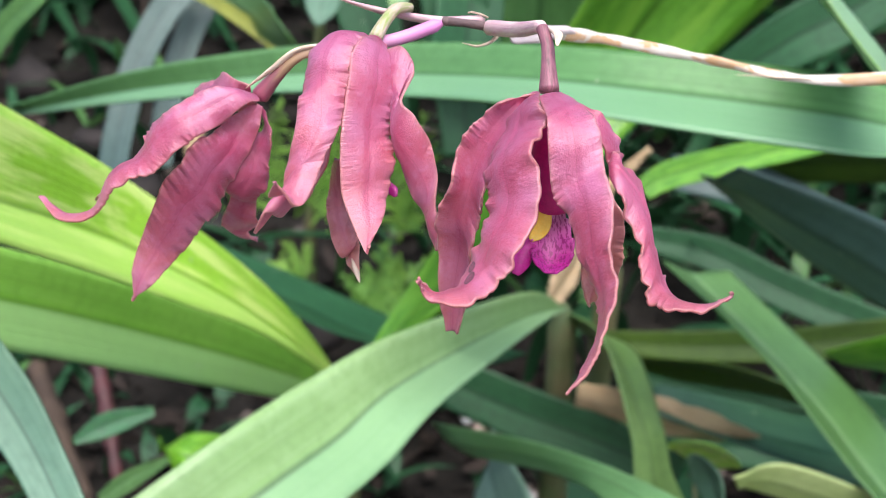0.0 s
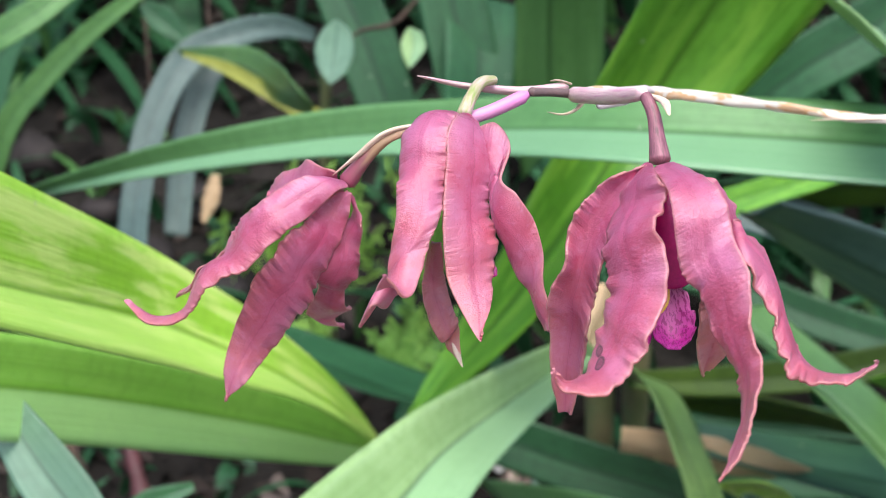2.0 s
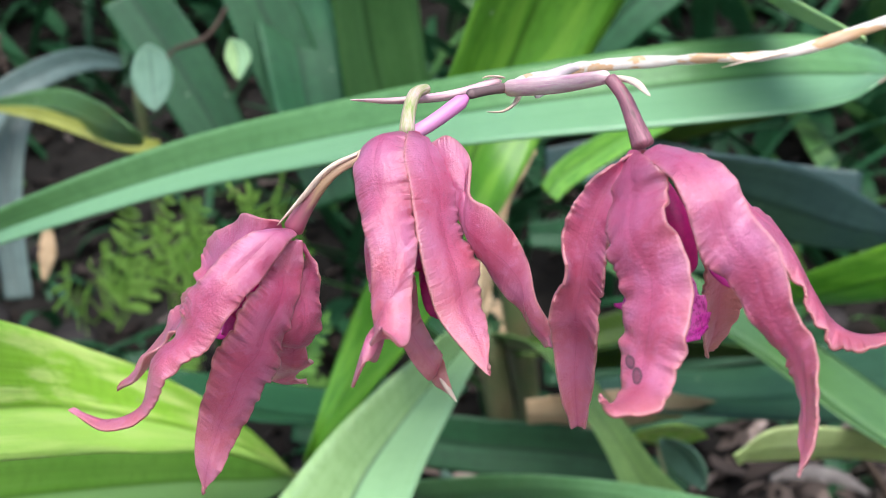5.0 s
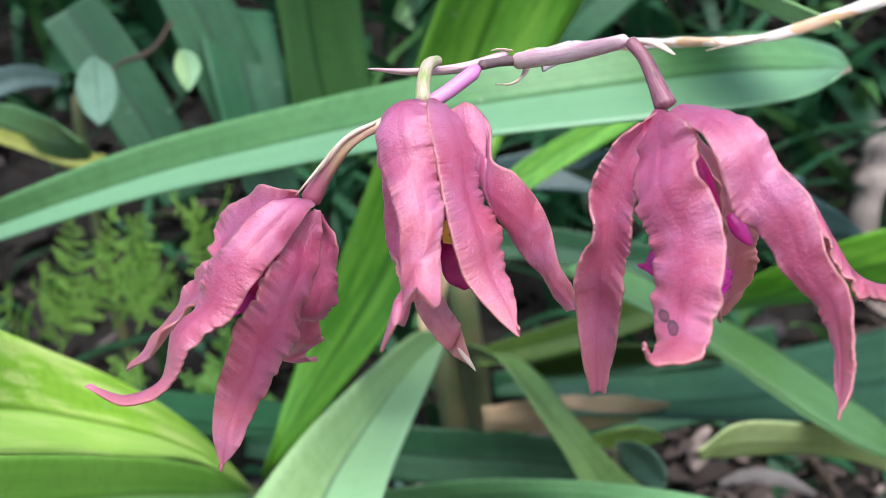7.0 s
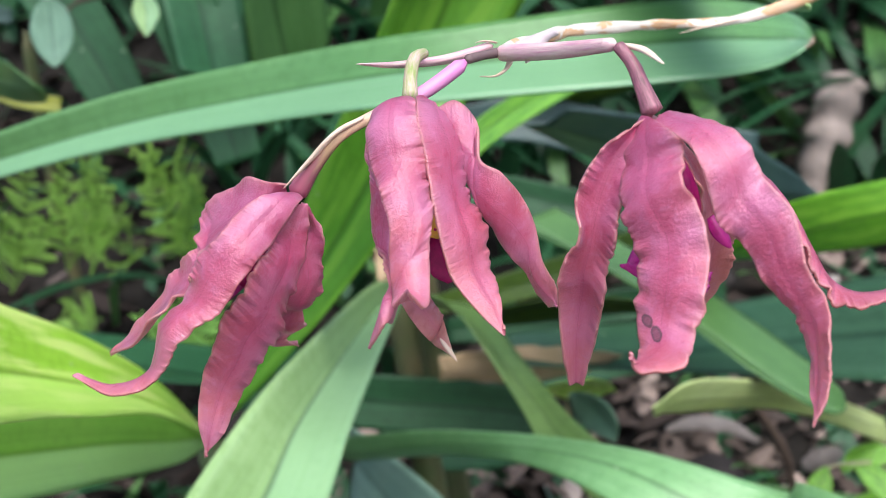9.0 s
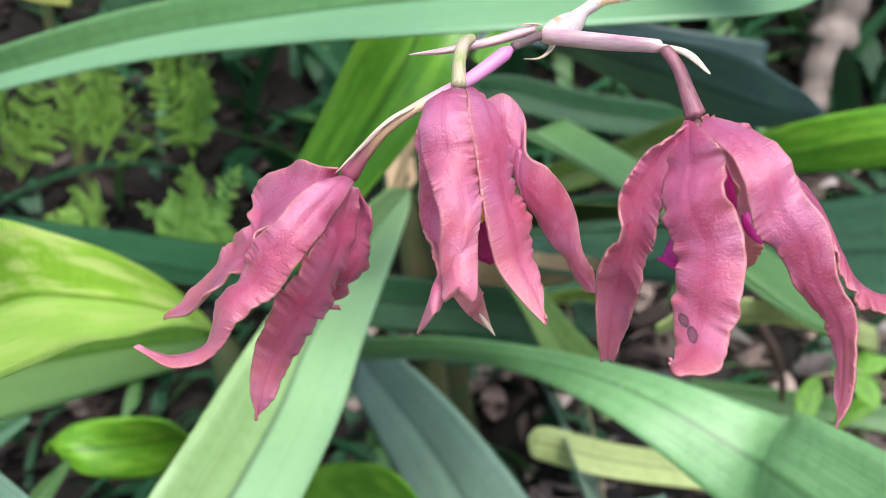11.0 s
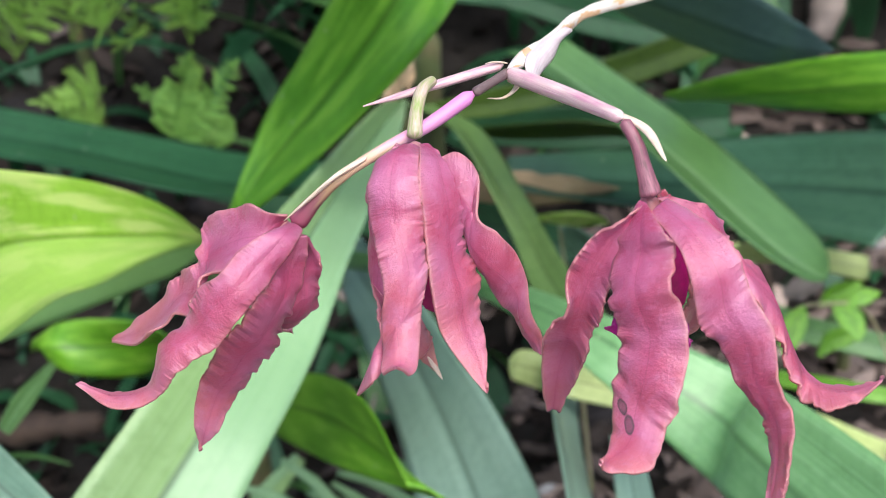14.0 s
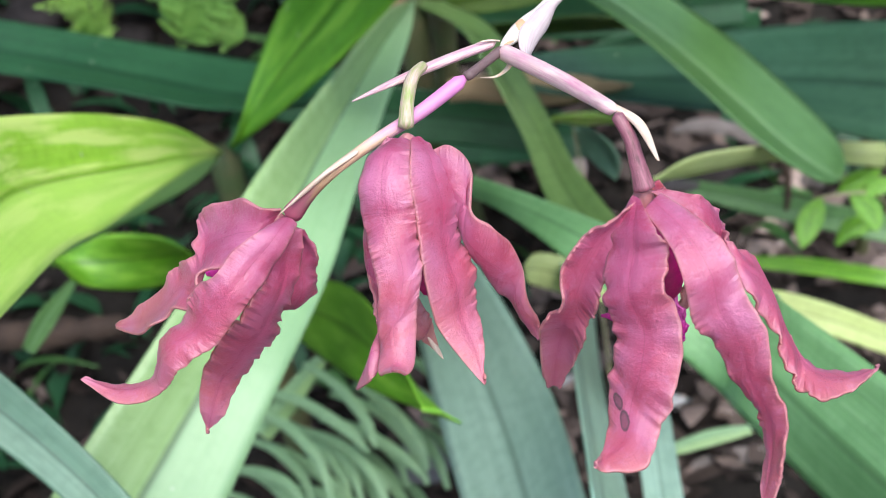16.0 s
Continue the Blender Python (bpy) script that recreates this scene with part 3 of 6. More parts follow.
flower("orchid_flower", "open pink orchid flower with wavy petals and magenta lip", [
    ([(0.0275, 0.2840, 0.6088, -0.0002, -0.0008, -0.0001),
     (0.0233, 0.2809, 0.6066, -0.0011, -0.0003, 0.0015),
     (0.0191, 0.2817, 0.6027, -0.0018, 0.0010, 0.0029),
     (0.0156, 0.2826, 0.5974, -0.0023, 0.0016, 0.0038),
     (0.0131, 0.2835, 0.5912, -0.0029, 0.0012, 0.0048),
     (0.0123, 0.2852, 0.5838, -0.0031, -0.0014, 0.0047),
     (0.0098, 0.2891, 0.5762, -0.0038, -0.0001, 0.0049),
     (0.0098, 0.2949, 0.5682, -0.0035, 0.0004, 0.0046),
     (0.0099, 0.2998, 0.5578, -0.0030, 0.0002, 0.0020),
     (0.0100, 0.3049, 0.5477, -0.0013, 0.0005, 0.0001)],
     dict(cup=0.45, ripple=0.0006, waves=7, seed=1, out=(-0.6, -0.8, 0.3))),
    ([(0.0281, 0.2843, 0.6094, -0.0005, 0.0008, 0.0001),
     (0.0250, 0.2774, 0.6065, -0.0021, 0.0057, -0.0015),
     (0.0238, 0.2759, 0.6008, -0.0050, 0.0052, -0.0031),
     (0.0209, 0.2719, 0.5955, -0.0045, 0.0056, -0.0038),
     (0.0220, 0.2690, 0.5872, -0.0053, 0.0058, -0.0016),
     (0.0187, 0.2653, 0.5788, -0.0030, 0.0079, 0.0016),
     (0.0158, 0.2642, 0.5732, -0.0025, 0.0075, 0.0012),
     (0.0114, 0.2585, 0.5695, -0.0007, 0.0080, 0.0002),
     (0.0051, 0.2556, 0.5697, 0.0012, 0.0032, -0.0001),
     (0.0015, 0.2505, 0.5743, 0.0000, -0.0002, -0.0002)],
     dict(cup=0.18, ripple=0.0006, waves=9, seed=2, ruff_in=2.6, mat=PETAL_SPOTTED, out=(-0.2, -1, 0.3))),
    ([(0.0305, 0.2815, 0.6091, -0.0027, -0.0015, -0.0003),
     (0.0327, 0.2707, 0.6067, -0.0041, -0.0020, -0.0012),
     (0.0340, 0.2637, 0.6012, -0.0054, -0.0008, -0.0021),
     (0.0350, 0.2622, 0.5930, -0.0051, 0.0014, -0.0033),
     (0.0370, 0.2573, 0.5876, -0.0038, 0.0033, -0.0034),
     (0.0384, 0.2547, 0.5777, -0.0023, 0.0035, -0.0025),
     (0.0400, 0.2506, 0.5709, -0.0011, 0.0035, -0.0022),
     (0.0385, 0.2475, 0.5634, -0.0001, 0.0037, -0.0007),
     (0.0353, 0.2446, 0.5572, 0.0004, 0.0030, 0.0003),
     (0.0319, 0.2417, 0.5539, 0.0007, 0.0004, 0.0004)],
     dict(cup=0.16, ripple=0.0005, waves=6, seed=3, out=(0.3, -1, 0.3))),
    ([(0.0337, 0.2862, 0.6082, -0.0015, 0.0003, 0.0000),
     (0.0419, 0.2830, 0.6024, -0.0018, -0.0017, -0.0012),
     (0.0465, 0.2832, 0.5940, -0.0013, -0.0033, -0.0018),
     (0.0443, 0.2732, 0.5934, -0.0002, -0.0042, -0.0035),
     (0.0492, 0.2717, 0.5854, -0.0013, -0.0058, -0.0046),
     (0.0510, 0.2673, 0.5755, -0.0016, -0.0065, -0.0034),
     (0.0531, 0.2655, 0.5690, -0.0023, -0.0074, -0.0012),
     (0.0559, 0.2602, 0.5667, -0.0020, -0.0068, 0.0011),
     (0.0620, 0.2572, 0.5672, -0.0008, -0.0030, 0.0002),
     (0.0669, 0.2546, 0.5707, 0.0003, 0.0001, 0.0000)],
     dict(cup=0.25, ripple=0.0007, waves=10, seed=4, out=(0.3, -0.9, 0.3))),
    ([(0.0347, 0.2891, 0.6080, -0.0012, -0.0010, 0.0003),
    (0.0408, 0.2876, 0.5921, -0.0020, -0.0016, -0.0004),
    (0.0453, 0.2924, 0.5771, -0.0048, -0.0011, -0.0007),
    (0.0460, 0.3015, 0.5628, -0.0043, -0.0007, -0.0002),
    (0.0451, 0.3098, 0.5538, -0.0007, -0.0017, 0.0005)], dict(cup=-0.3, ripple=0.0006, waves=5, seed=14, out=(0.3, -0.8, 0.2), tip=0.1, mat=PETAL_DRY)),
], [
    ("lip_tube", tube("lip_tube", [(0.0306, 0.2900, 0.6050), (0.0312, 0.2860, 0.5985), (0.0322, 0.2845, 0.5905), (0.0330, 0.2870, 0.5825)], [0.0022, 0.0042, 0.0050, 0.0046], 16), LIP_DEEP),
    ("lip_lobe", blade("lip_lobe", [(0.0337, 0.2907, 0.5845, -0.0009, 0.0000, 0.0001), (0.0326, 0.2880, 0.5790, -0.0039, 0.0001, 0.0003), (0.0325, 0.2849, 0.5743, -0.0049, 0.0001, 0.0001), (0.0321, 0.2828, 0.5712, -0.0042, 0.0001, 0.0003), (0.0318, 0.2813, 0.5689, -0.0015, 0.0001, 0.0001)], 24, 16, cup=-0.35, ripple=0.0011, waves=6, seed=31, thick=0.0004), LIP_VEINED),
    ("lip_lobe", blade("lip_lobe", [(0.0287, 0.2869, 0.5761, -0.0007, 0.0001, 0.0004), (0.0263, 0.2853, 0.5728, -0.0019, 0.0003, 0.0011), (0.0247, 0.2836, 0.5699, -0.0020, 0.0002, 0.0008), (0.0239, 0.2827, 0.5679, -0.0007, 0.0001, 0.0003)], 16, 10, cup=0.5, seed=32, thick=0.0004), LIP),
    ("lip_lobe", blade("lip_lobe", [(0.0408, 0.2871, 0.5836, -0.0008, 0.0001, -0.0003), (0.0414, 0.2858, 0.5809, -0.0016, 0.0003, -0.0006), (0.0422, 0.2844, 0.5782, -0.0011, 0.0002, -0.0005), (0.0427, 0.2834, 0.5768, -0.0003, 0.0000, -0.0002)], 16, 10, cup=0.5, seed=33, thick=0.0004), LIP),
    ("lip_lobe", blade("lip_lobe", [(0.0280, 0.2934, 0.5786, -0.0020, 0.0010, 0.0019), (0.0233, 0.2908, 0.5758, -0.0011, 0.0008, 0.0023), (0.0209, 0.2896, 0.5773, 0.0004, 0.0001, 0.0007), (0.0192, 0.2892, 0.5781, 0.0001, 0.0000, 0.0003)], 16, 10, cup=0.4, seed=34, thick=0.0004), LIP),
    ("throat", blade("throat", [(0.0314, 0.2876, 0.5842, -0.0004, 0.0000, 0.0001), (0.0306, 0.2868, 0.5817, -0.0016, 0.0001, 0.0005), (0.0297, 0.2860, 0.5792, -0.0022, 0.0002, 0.0009), (0.0285, 0.2853, 0.5770, -0.0017, 0.0002, 0.0009), (0.0276, 0.2848, 0.5755, -0.0003, 0.0000, 0.0002)], 24, 12, cup=-0.25, thick=0.0003), LIP_YELLOW),
], (0.0312, 0.2885, 0.6045))
M_OUTER = [(-0.0183, 0.3114, 0.5902, -0.0011, 0.0023, -0.0000),
     (-0.0190, 0.3188, 0.5834, -0.0023, 0.0026, -0.0005),
     (-0.0192, 0.3228, 0.5764, -0.0030, 0.0008, -0.0016),
     (-0.0179, 0.3208, 0.5705, -0.0028, -0.0008, -0.0024),
     (-0.0161, 0.3192, 0.5662, -0.0020, -0.0004, -0.0028),
     (-0.0156, 0.3226, 0.5671, -0.0016, 0.0009, -0.0021),
     (-0.0154, 0.3208, 0.5635, -0.0016, 0.0009, -0.0018),
     (-0.0142, 0.3185, 0.5599, -0.0006, -0.0001, -0.0005)]
M_END = np.array(M_OUTER[-1][:3])
M_DIR = M_END - np.array(M_OUTER[-2][:3])
M_DIR /= np.linalg.norm(M_DIR)
flower("orchid_flower", "pink orchid flower with one petal withered at its tip", [
    ([(-0.0131, 0.3162, 0.6199, -0.0028, 0.0005, 0.0003),
     (-0.0171, 0.3106, 0.6195, -0.0045, 0.0020, 0.0001),
     (-0.0198, 0.3056, 0.6155, -0.0054, 0.0025, -0.0008),
     (-0.0204, 0.3034, 0.6102, -0.0054, 0.0025, -0.0012),
     (-0.0212, 0.2998, 0.6062, -0.0056, -0.0003, -0.0007),
     (-0.0217, 0.2971, 0.6011, -0.0055, -0.0019, -0.0014),
     (-0.0233, 0.2949, 0.5949, -0.0059, -0.0006, -0.0037),
     (-0.0255, 0.2924, 0.5887, -0.0049, -0.0002, -0.0035),
     (-0.0286, 0.2855, 0.5843, -0.0037, -0.0002, 0.0013),
     (-0.0303, 0.2793, 0.5895, 0.0000, 0.0001, -0.0001)],
     dict(cup=0.38, ripple=0.0005, waves=7, seed=5, out=(-0.4, -1, 0.3))),
    ([(-0.0093, 0.3157, 0.6200, -0.0012, -0.0004, 0.0003),
     (-0.0086, 0.3109, 0.6173, -0.0037, -0.0022, 0.0025),
     (-0.0091, 0.3072, 0.6138, -0.0052, -0.0040, 0.0027),
     (-0.0092, 0.3048, 0.6090, -0.0058, -0.0040, 0.0018),
     (-0.0104, 0.3031, 0.6032, -0.0055, -0.0045, 0.0014),
     (-0.0109, 0.3015, 0.5973, -0.0058, -0.0048, 0.0004),
     (-0.0105, 0.2994, 0.5909, -0.0064, -0.0036, -0.0004),
     (-0.0110, 0.2979, 0.5837, -0.0053, -0.0032, 0.0000),
     (-0.0100, 0.2928, 0.5773, -0.0032, -0.0020, -0.0008),
     (-0.0102, 0.2867, 0.5723, -0.0002, -0.0004, -0.0005)],
     dict(cup=0.18, ripple=0.0006, waves=11, seed=26, calm=1, crimp=0.0004, out=(0, -1, 0.3))),
    ([(-0.0062, 0.3127, 0.6133, 0.0011, -0.0013, -0.0034),
     (-0.0041, 0.3097, 0.6090, -0.0014, -0.0025, -0.0087),
     (-0.0022, 0.3071, 0.6042, -0.0023, -0.0024, -0.0087),
     (-0.0031, 0.3041, 0.5989, -0.0002, 0.0002, -0.0073),
     (-0.0008, 0.3021, 0.5944, -0.0011, 0.0022, -0.0078),
     (0.0022, 0.3024, 0.5889, -0.0019, 0.0015, -0.0072),
     (0.0046, 0.3026, 0.5830, -0.0015, 0.0016, -0.0059),
     (0.0049, 0.3015, 0.5767, -0.0004, 0.0024, -0.0042),
     (0.0066, 0.3001, 0.5722, -0.0006, 0.0020, -0.0029),
     (0.0061, 0.2971, 0.5706, -0.0002, 0.0001, -0.0001)],
     dict(cup=-0.25, ripple=0.0004, waves=5, seed=7, crimp=0.0002, out=(0.6, -0.6, 0.3))),
    (M_OUTER, dict(cup=0.3, ripple=0.0004, waves=5, seed=8, mat=PETAL_DRY)),
    ([(-0.0130, 0.3190, 0.6194, -0.0021, 0.0003, 0.0006),
     (-0.0174, 0.3173, 0.6137, -0.0028, 0.0019, 0.0020),
     (-0.0207, 0.3153, 0.6074, -0.0031, 0.0032, 0.0031),
     (-0.0214, 0.3131, 0.6001, -0.0026, 0.0042, 0.0038),
     (-0.0236, 0.3132, 0.5927, -0.0021, 0.0054, 0.0040),
     (-0.0254, 0.3116, 0.5863, -0.0006, 0.0058, 0.0049),
     (-0.0284, 0.3058, 0.5847, 0.0014, 0.0044, 0.0056),
     (-0.0295, 0.2991, 0.5836, 0.0016, 0.0040, 0.0053),
     (-0.0320, 0.2939, 0.5817, 0.0018, 0.0045, 0.0012),
     (-0.0373, 0.2952, 0.5747, 0.0001, 0.0006, -0.0001)],
     dict(cup=0.3, ripple=0.0004, waves=5, seed=9)),
], [
    ("lip_tube", tube("lip_tube", [(-0.0091, 0.3206, 0.6146), (-0.0100, 0.3217, 0.6048), (-0.0109, 0.3209, 0.5957), (-0.0114, 0.3193, 0.5879)], [0.001, 0.002, 0.003, 0.0045], 16), LIP_DEEP),
    ("lip_lobe", blade("lip_lobe", [(-0.0119, 0.3180, 0.5909, -0.0025, 0.0006, -0.0003), (-0.0119, 0.3158, 0.5859, -0.0037, 0.0009, -0.0002), (-0.0121, 0.3147, 0.5807, -0.0035, 0.0008, -0.0004), (-0.0111, 0.3147, 0.5773, -0.0012, 0.0002, -0.0003)], 20, 14, cup=0.3, ripple=0.0005, seed=35, thick=0.0004), LIP_DEEP),
    ("throat", blade("throat", [(-0.0117, 0.3158, 0.5932, -0.0010, 0.0003, 0.0001), (-0.0123, 0.3153, 0.5903, -0.0017, 0.0005, 0.0005), (-0.0133, 0.3151, 0.5882, -0.0009, 0.0003, 0.0004)], 12, 8, cup=-0.2, thick=0.0003), LIP_YELLOW),
    ("lip_lobe", blade("lip_lobe", [(-0.0064, 0.3189, 0.5831, -0.0006, -0.0001, -0.0004), (-0.0050, 0.3176, 0.5814, -0.0012, -0.0001, -0.0007), (-0.0042, 0.3163, 0.5800, -0.0005, -0.0000, -0.0002)], 12, 8, cup=0.4, seed=38, thick=0.0004), LIP),
    ("withered_tip", tube("withered_tip", [tuple(M_END + M_DIR * k) for k in (-0.004, -0.0015, 0.001, 0.003)], [0.0007, 0.0012, 0.0009, 0.0002], 8, flat=0.5), STEM_DRY),
], (-0.0108, 0.3195, 0.6155))
flower("orchid_flower", "half closed pink orchid flower with ruffled petals", [
    ([(-0.0402, 0.3237, 0.6041, -0.0015, 0.0013, 0.0007),
     (-0.0447, 0.3176, 0.6049, -0.0029, 0.0003, 0.0023),
     (-0.0513, 0.3153, 0.6014, -0.0030, 0.0008, 0.0039),
     (-0.0569, 0.3125, 0.5982, -0.0030, 0.0018, 0.0034),
     (-0.0620, 0.3139, 0.5943, -0.0029, 0.0035, 0.0038),
     (-0.0669, 0.3149, 0.5882, -0.0020, 0.0046, 0.0022),
     (-0.0743, 0.3158, 0.5843, -0.0009, 0.0054, 0.0012),
     (-0.0801, 0.3182, 0.5752, -0.0008, 0.0040, -0.0002),
     (-0.0892, 0.3220, 0.5728, 0.0003, 0.0038, -0.0001),
     (-0.0962, 0.3257, 0.5778, 0.0007, 0.0002, 0.0001)],
     dict(cup=0.35, ripple=0.0005, waves=6, seed=10, out=(-0.3, -1, 0.5))),
    ([(-0.0412, 0.3258, 0.6047, -0.0002, -0.0010, 0.0018),
     (-0.0476, 0.3230, 0.6045, 0.0020, 0.0017, 0.0041),
     (-0.0541, 0.3265, 0.6041, 0.0037, 0.0050, 0.0051),
     (-0.0610, 0.3325, 0.6000, 0.0014, 0.0086, 0.0023),
     (-0.0642, 0.3287, 0.5963, 0.0019, 0.0076, 0.0017),
     (-0.0667, 0.3283, 0.5925, 0.0014, 0.0060, 0.0029),
     (-0.0698, 0.3330, 0.5902, 0.0013, 0.0056, 0.0023),
     (-0.0757, 0.3347, 0.5852, 0.0020, 0.0055, 0.0012),
     (-0.0817, 0.3411, 0.5788, 0.0009, 0.0040, 0.0011),
     (-0.0884, 0.3500, 0.5731, 0.0000, 0.0001, 0.0000)],
     dict(cup=0.25, ripple=0.0006, waves=6, seed=11, crimp=0.00025, out=(-0.5, -0.4, 0.8))),
    ([(-0.0393, 0.3223, 0.6021, -0.0013, 0.0002, 0.0003),
     (-0.0433, 0.3218, 0.5965, -0.0036, -0.0007, 0.0022),
     (-0.0471, 0.3186, 0.5904, -0.0025, -0.0030, 0.0053),
     (-0.0514, 0.3180, 0.5863, -0.0028, -0.0055, 0.0071),
     (-0.0541, 0.3193, 0.5811, -0.0040, -0.0048, 0.0068),
     (-0.0584, 0.3213, 0.5771, -0.0042, -0.0036, 0.0063),
     (-0.0623, 0.3244, 0.5706, -0.0039, -0.0031, 0.0056),
     (-0.0670, 0.3272, 0.5638, -0.0031, -0.0014, 0.0048),
     (-0.0712, 0.3262, 0.5561, -0.0024, 0.0001, 0.0023),
     (-0.0736, 0.3272, 0.5499, -0.0001, -0.0000, -0.0006)],
     dict(cup=0.16, ripple=0.0005, waves=10, seed=12, ruff_in=2.6, out=(0, -1, 0.2))),
    ([(-0.0384, 0.3233, 0.6012, -0.0009, -0.0012, 0.0010),
     (-0.0371, 0.3252, 0.5945, -0.0011, 0.0021, 0.0014),
     (-0.0407, 0.3265, 0.5897, -0.0033, -0.0005, 0.0033),
     (-0.0427, 0.3261, 0.5842, -0.0049, -0.0032, 0.0032),
     (-0.0455, 0.3286, 0.5789, -0.0042, -0.0026, 0.0027),
     (-0.0454, 0.3359, 0.5762, -0.0032, -0.0022, 0.0012),
     (-0.0468, 0.3416, 0.5701, -0.0041, -0.0003, 0.0018),
     (-0.0476, 0.3493, 0.5668, -0.0062, 0.0013, -0.0002),
     (-0.0501, 0.3548, 0.5632, -0.0032, 0.0036, -0.0000),
     (-0.0440, 0.3517, 0.5611, 0.0001, 0.0002, 0.0005)],
     dict(cup=0.3, ripple=0.0006, waves=7, seed=13, out=(0.5, -0.8, 0.2))),
], [
    ("lip_tube", tube("lip_tube", [(-0.0409, 0.3338, 0.5998), (-0.0462, 0.3390, 0.5936), (-0.0513, 0.3402, 0.5887), (-0.0568, 0.3385, 0.5843)], [0.001, 0.002, 0.003, 0.0035], 16), LIP_DEEP),
    ("lip_lobe", blade("lip_lobe", [(-0.0520, 0.3404, 0.5886, -0.0019, 0.0010, 0.0021), (-0.0558, 0.3386, 0.5857, -0.0020, 0.0009, 0.0020), (-0.0601, 0.3367, 0.5817, -0.0007, 0.0003, 0.0007)], 16, 10, cup=0.4, seed=36, thick=0.0004), LIP),
    ("lip_lobe", blade("lip_lobe", [(-0.0576, 0.3519, 0.5797, -0.0001, 0.0007, 0.0009), (-0.0610, 0.3520, 0.5791, -0.0001, 0.0010, 0.0014), (-0.0631, 0.3523, 0.5789, 0.0000, 0.0004, 0.0006)], 12, 8, cup=0.4, seed=37, thick=0.0004), LIP),
], (-0.0425, 0.3265, 0.6010))

# each sheath swells above its node and narrows to the next
SHEATHS = [0.0013 + 0.0008 * math.sin(3.14 * ((i * 0.21) % 1.0)) + (0.0004 if (i * 0.21) % 1.0 < 0.2 else 0) + 0.0035 * max(0, i / 44 - 0.45) for i in range(45)]
stalk = thing("flower_stalk", "arching orchid stalk in pale papery sheaths with pink flower stems", "stem")
part("stem", tube("stem", [(0.0196, 0.3421, 0.6220), (0.0388, 0.3640, 0.6195), (0.0596, 0.3870, 0.6166), (0.0928, 0.4061, 0.6101), (0.1325, 0.4196, 0.6030), (0.1788, 0.4260, 0.6047)] + [(0.235, 0.436, 0.605), (0.36, 0.50, 0.55), (0.50, 0.62, 0.30), (0.55, 0.72, 0.0)], SHEATHS, n=170, bumps=0.12, flat=0.62, twist=9.0), STEM_PAPERY, stalk, "dry papery pale stem")
part("branch", tube("branch", [(0.0196, 0.3418, 0.6215), (0.0259, 0.3200, 0.6218), (0.0298, 0.2965, 0.6235)], [0.0021, 0.0020, 0.0015]), STEM_BLUSH, stalk)
part("ovary", tube("ovary", [(0.0294, 0.2951, 0.6237), (0.0306, 0.2916, 0.6194), (0.0307, 0.2886, 0.6143), (0.0307, 0.2857, 0.6090)], [0.0014, 0.0015, 0.0018, 0.0025]), STEM_DARK, stalk)
part("joint", tube("joint", [(0.0074, 0.3298, 0.6235), (0.0136, 0.3357, 0.6227), (0.0196, 0.3419, 0.6217)], [0.0012, 0.0011, 0.0013]), STEM_BROWN, stalk)
part("branch", tube("branch", [(0.0078, 0.3310, 0.6231), (-0.0048, 0.3290, 0.6186), (-0.0170, 0.3244, 0.6172), (-0.0275, 0.3205, 0.6152), (-0.0343, 0.3232, 0.6097), (-0.0400, 0.3266, 0.6031)], [0.0018, 0.0017, 0.0014, 0.0013, 0.0017, 0.0026]), STEM_LONG, stalk)
part("neck", tube("neck", [(-0.0005, 0.3356, 0.6266), (-0.0045, 0.3315, 0.6263), (-0.0075, 0.3275, 0.6229), (-0.0099, 0.3229, 0.6187)], [0.0012, 0.0015, 0.0016, 0.0019]), STEM_GREEN, stalk)
part("bract", tube("bract", [(0.0189, 0.3434, 0.6234), (0.0065, 0.3419, 0.6231), (-0.0080, 0.3333, 0.6256), (-0.0203, 0.3222, 0.6293)], [0.0021, 0.0020, 0.0014, 0.0003], flat=0.6), STEM_BLUSH, stalk)
part("bract", tube("bract", [(0.0298, 0.3018, 0.6230), (0.0327, 0.2915, 0.6222), (0.0315, 0.2791, 0.6199)], [0.0012, 0.0013, 0.0003], flat=0.5), STEM_DRY, stalk)
part("bract", blade("bract", [(0.0448, 0.3663, 0.6203, -0.0014, -0.0008, 0.0012), (0.0386, 0.3611, 0.6202, -0.0026, -0.0016, 0.0015), (0.0332, 0.3550, 0.6196, -0.0032, -0.0012, 0.0025), (0.0286, 0.3486, 0.6195, -0.0024, -0.0009, 0.0025), (0.0254, 0.3420, 0.6190, -0.0011, -0.0004, 0.0016), (0.0249, 0.3355, 0.6207, -0.0001, -0.0000, -0.0003)], 24, 10, cup=0.35, thick=0.0004, seed=41), STEM_WHITE, stalk, "white papery bract")
part("bract", tube("bract", [(0.0223, 0.3415, 0.6195), (0.0200, 0.3400, 0.6176), (0.0166, 0.3392, 0.6167), (0.0128, 0.3393, 0.6175)], [0.0011, 0.0009, 0.0006, 0.0002], 8, flat=0.5), STEM_DRY, stalk)
part("bract", tube("bract", [(-0.0215, 0.3218, 0.6175), (-0.0285, 0.3193, 0.6163), (-0.0352, 0.3215, 0.6115), (-0.0425, 0.3235, 0.6062)], [0.0010, 0.0012, 0.0010, 0.0002], 8, flat=0.5), STEM_DRY, stalk)


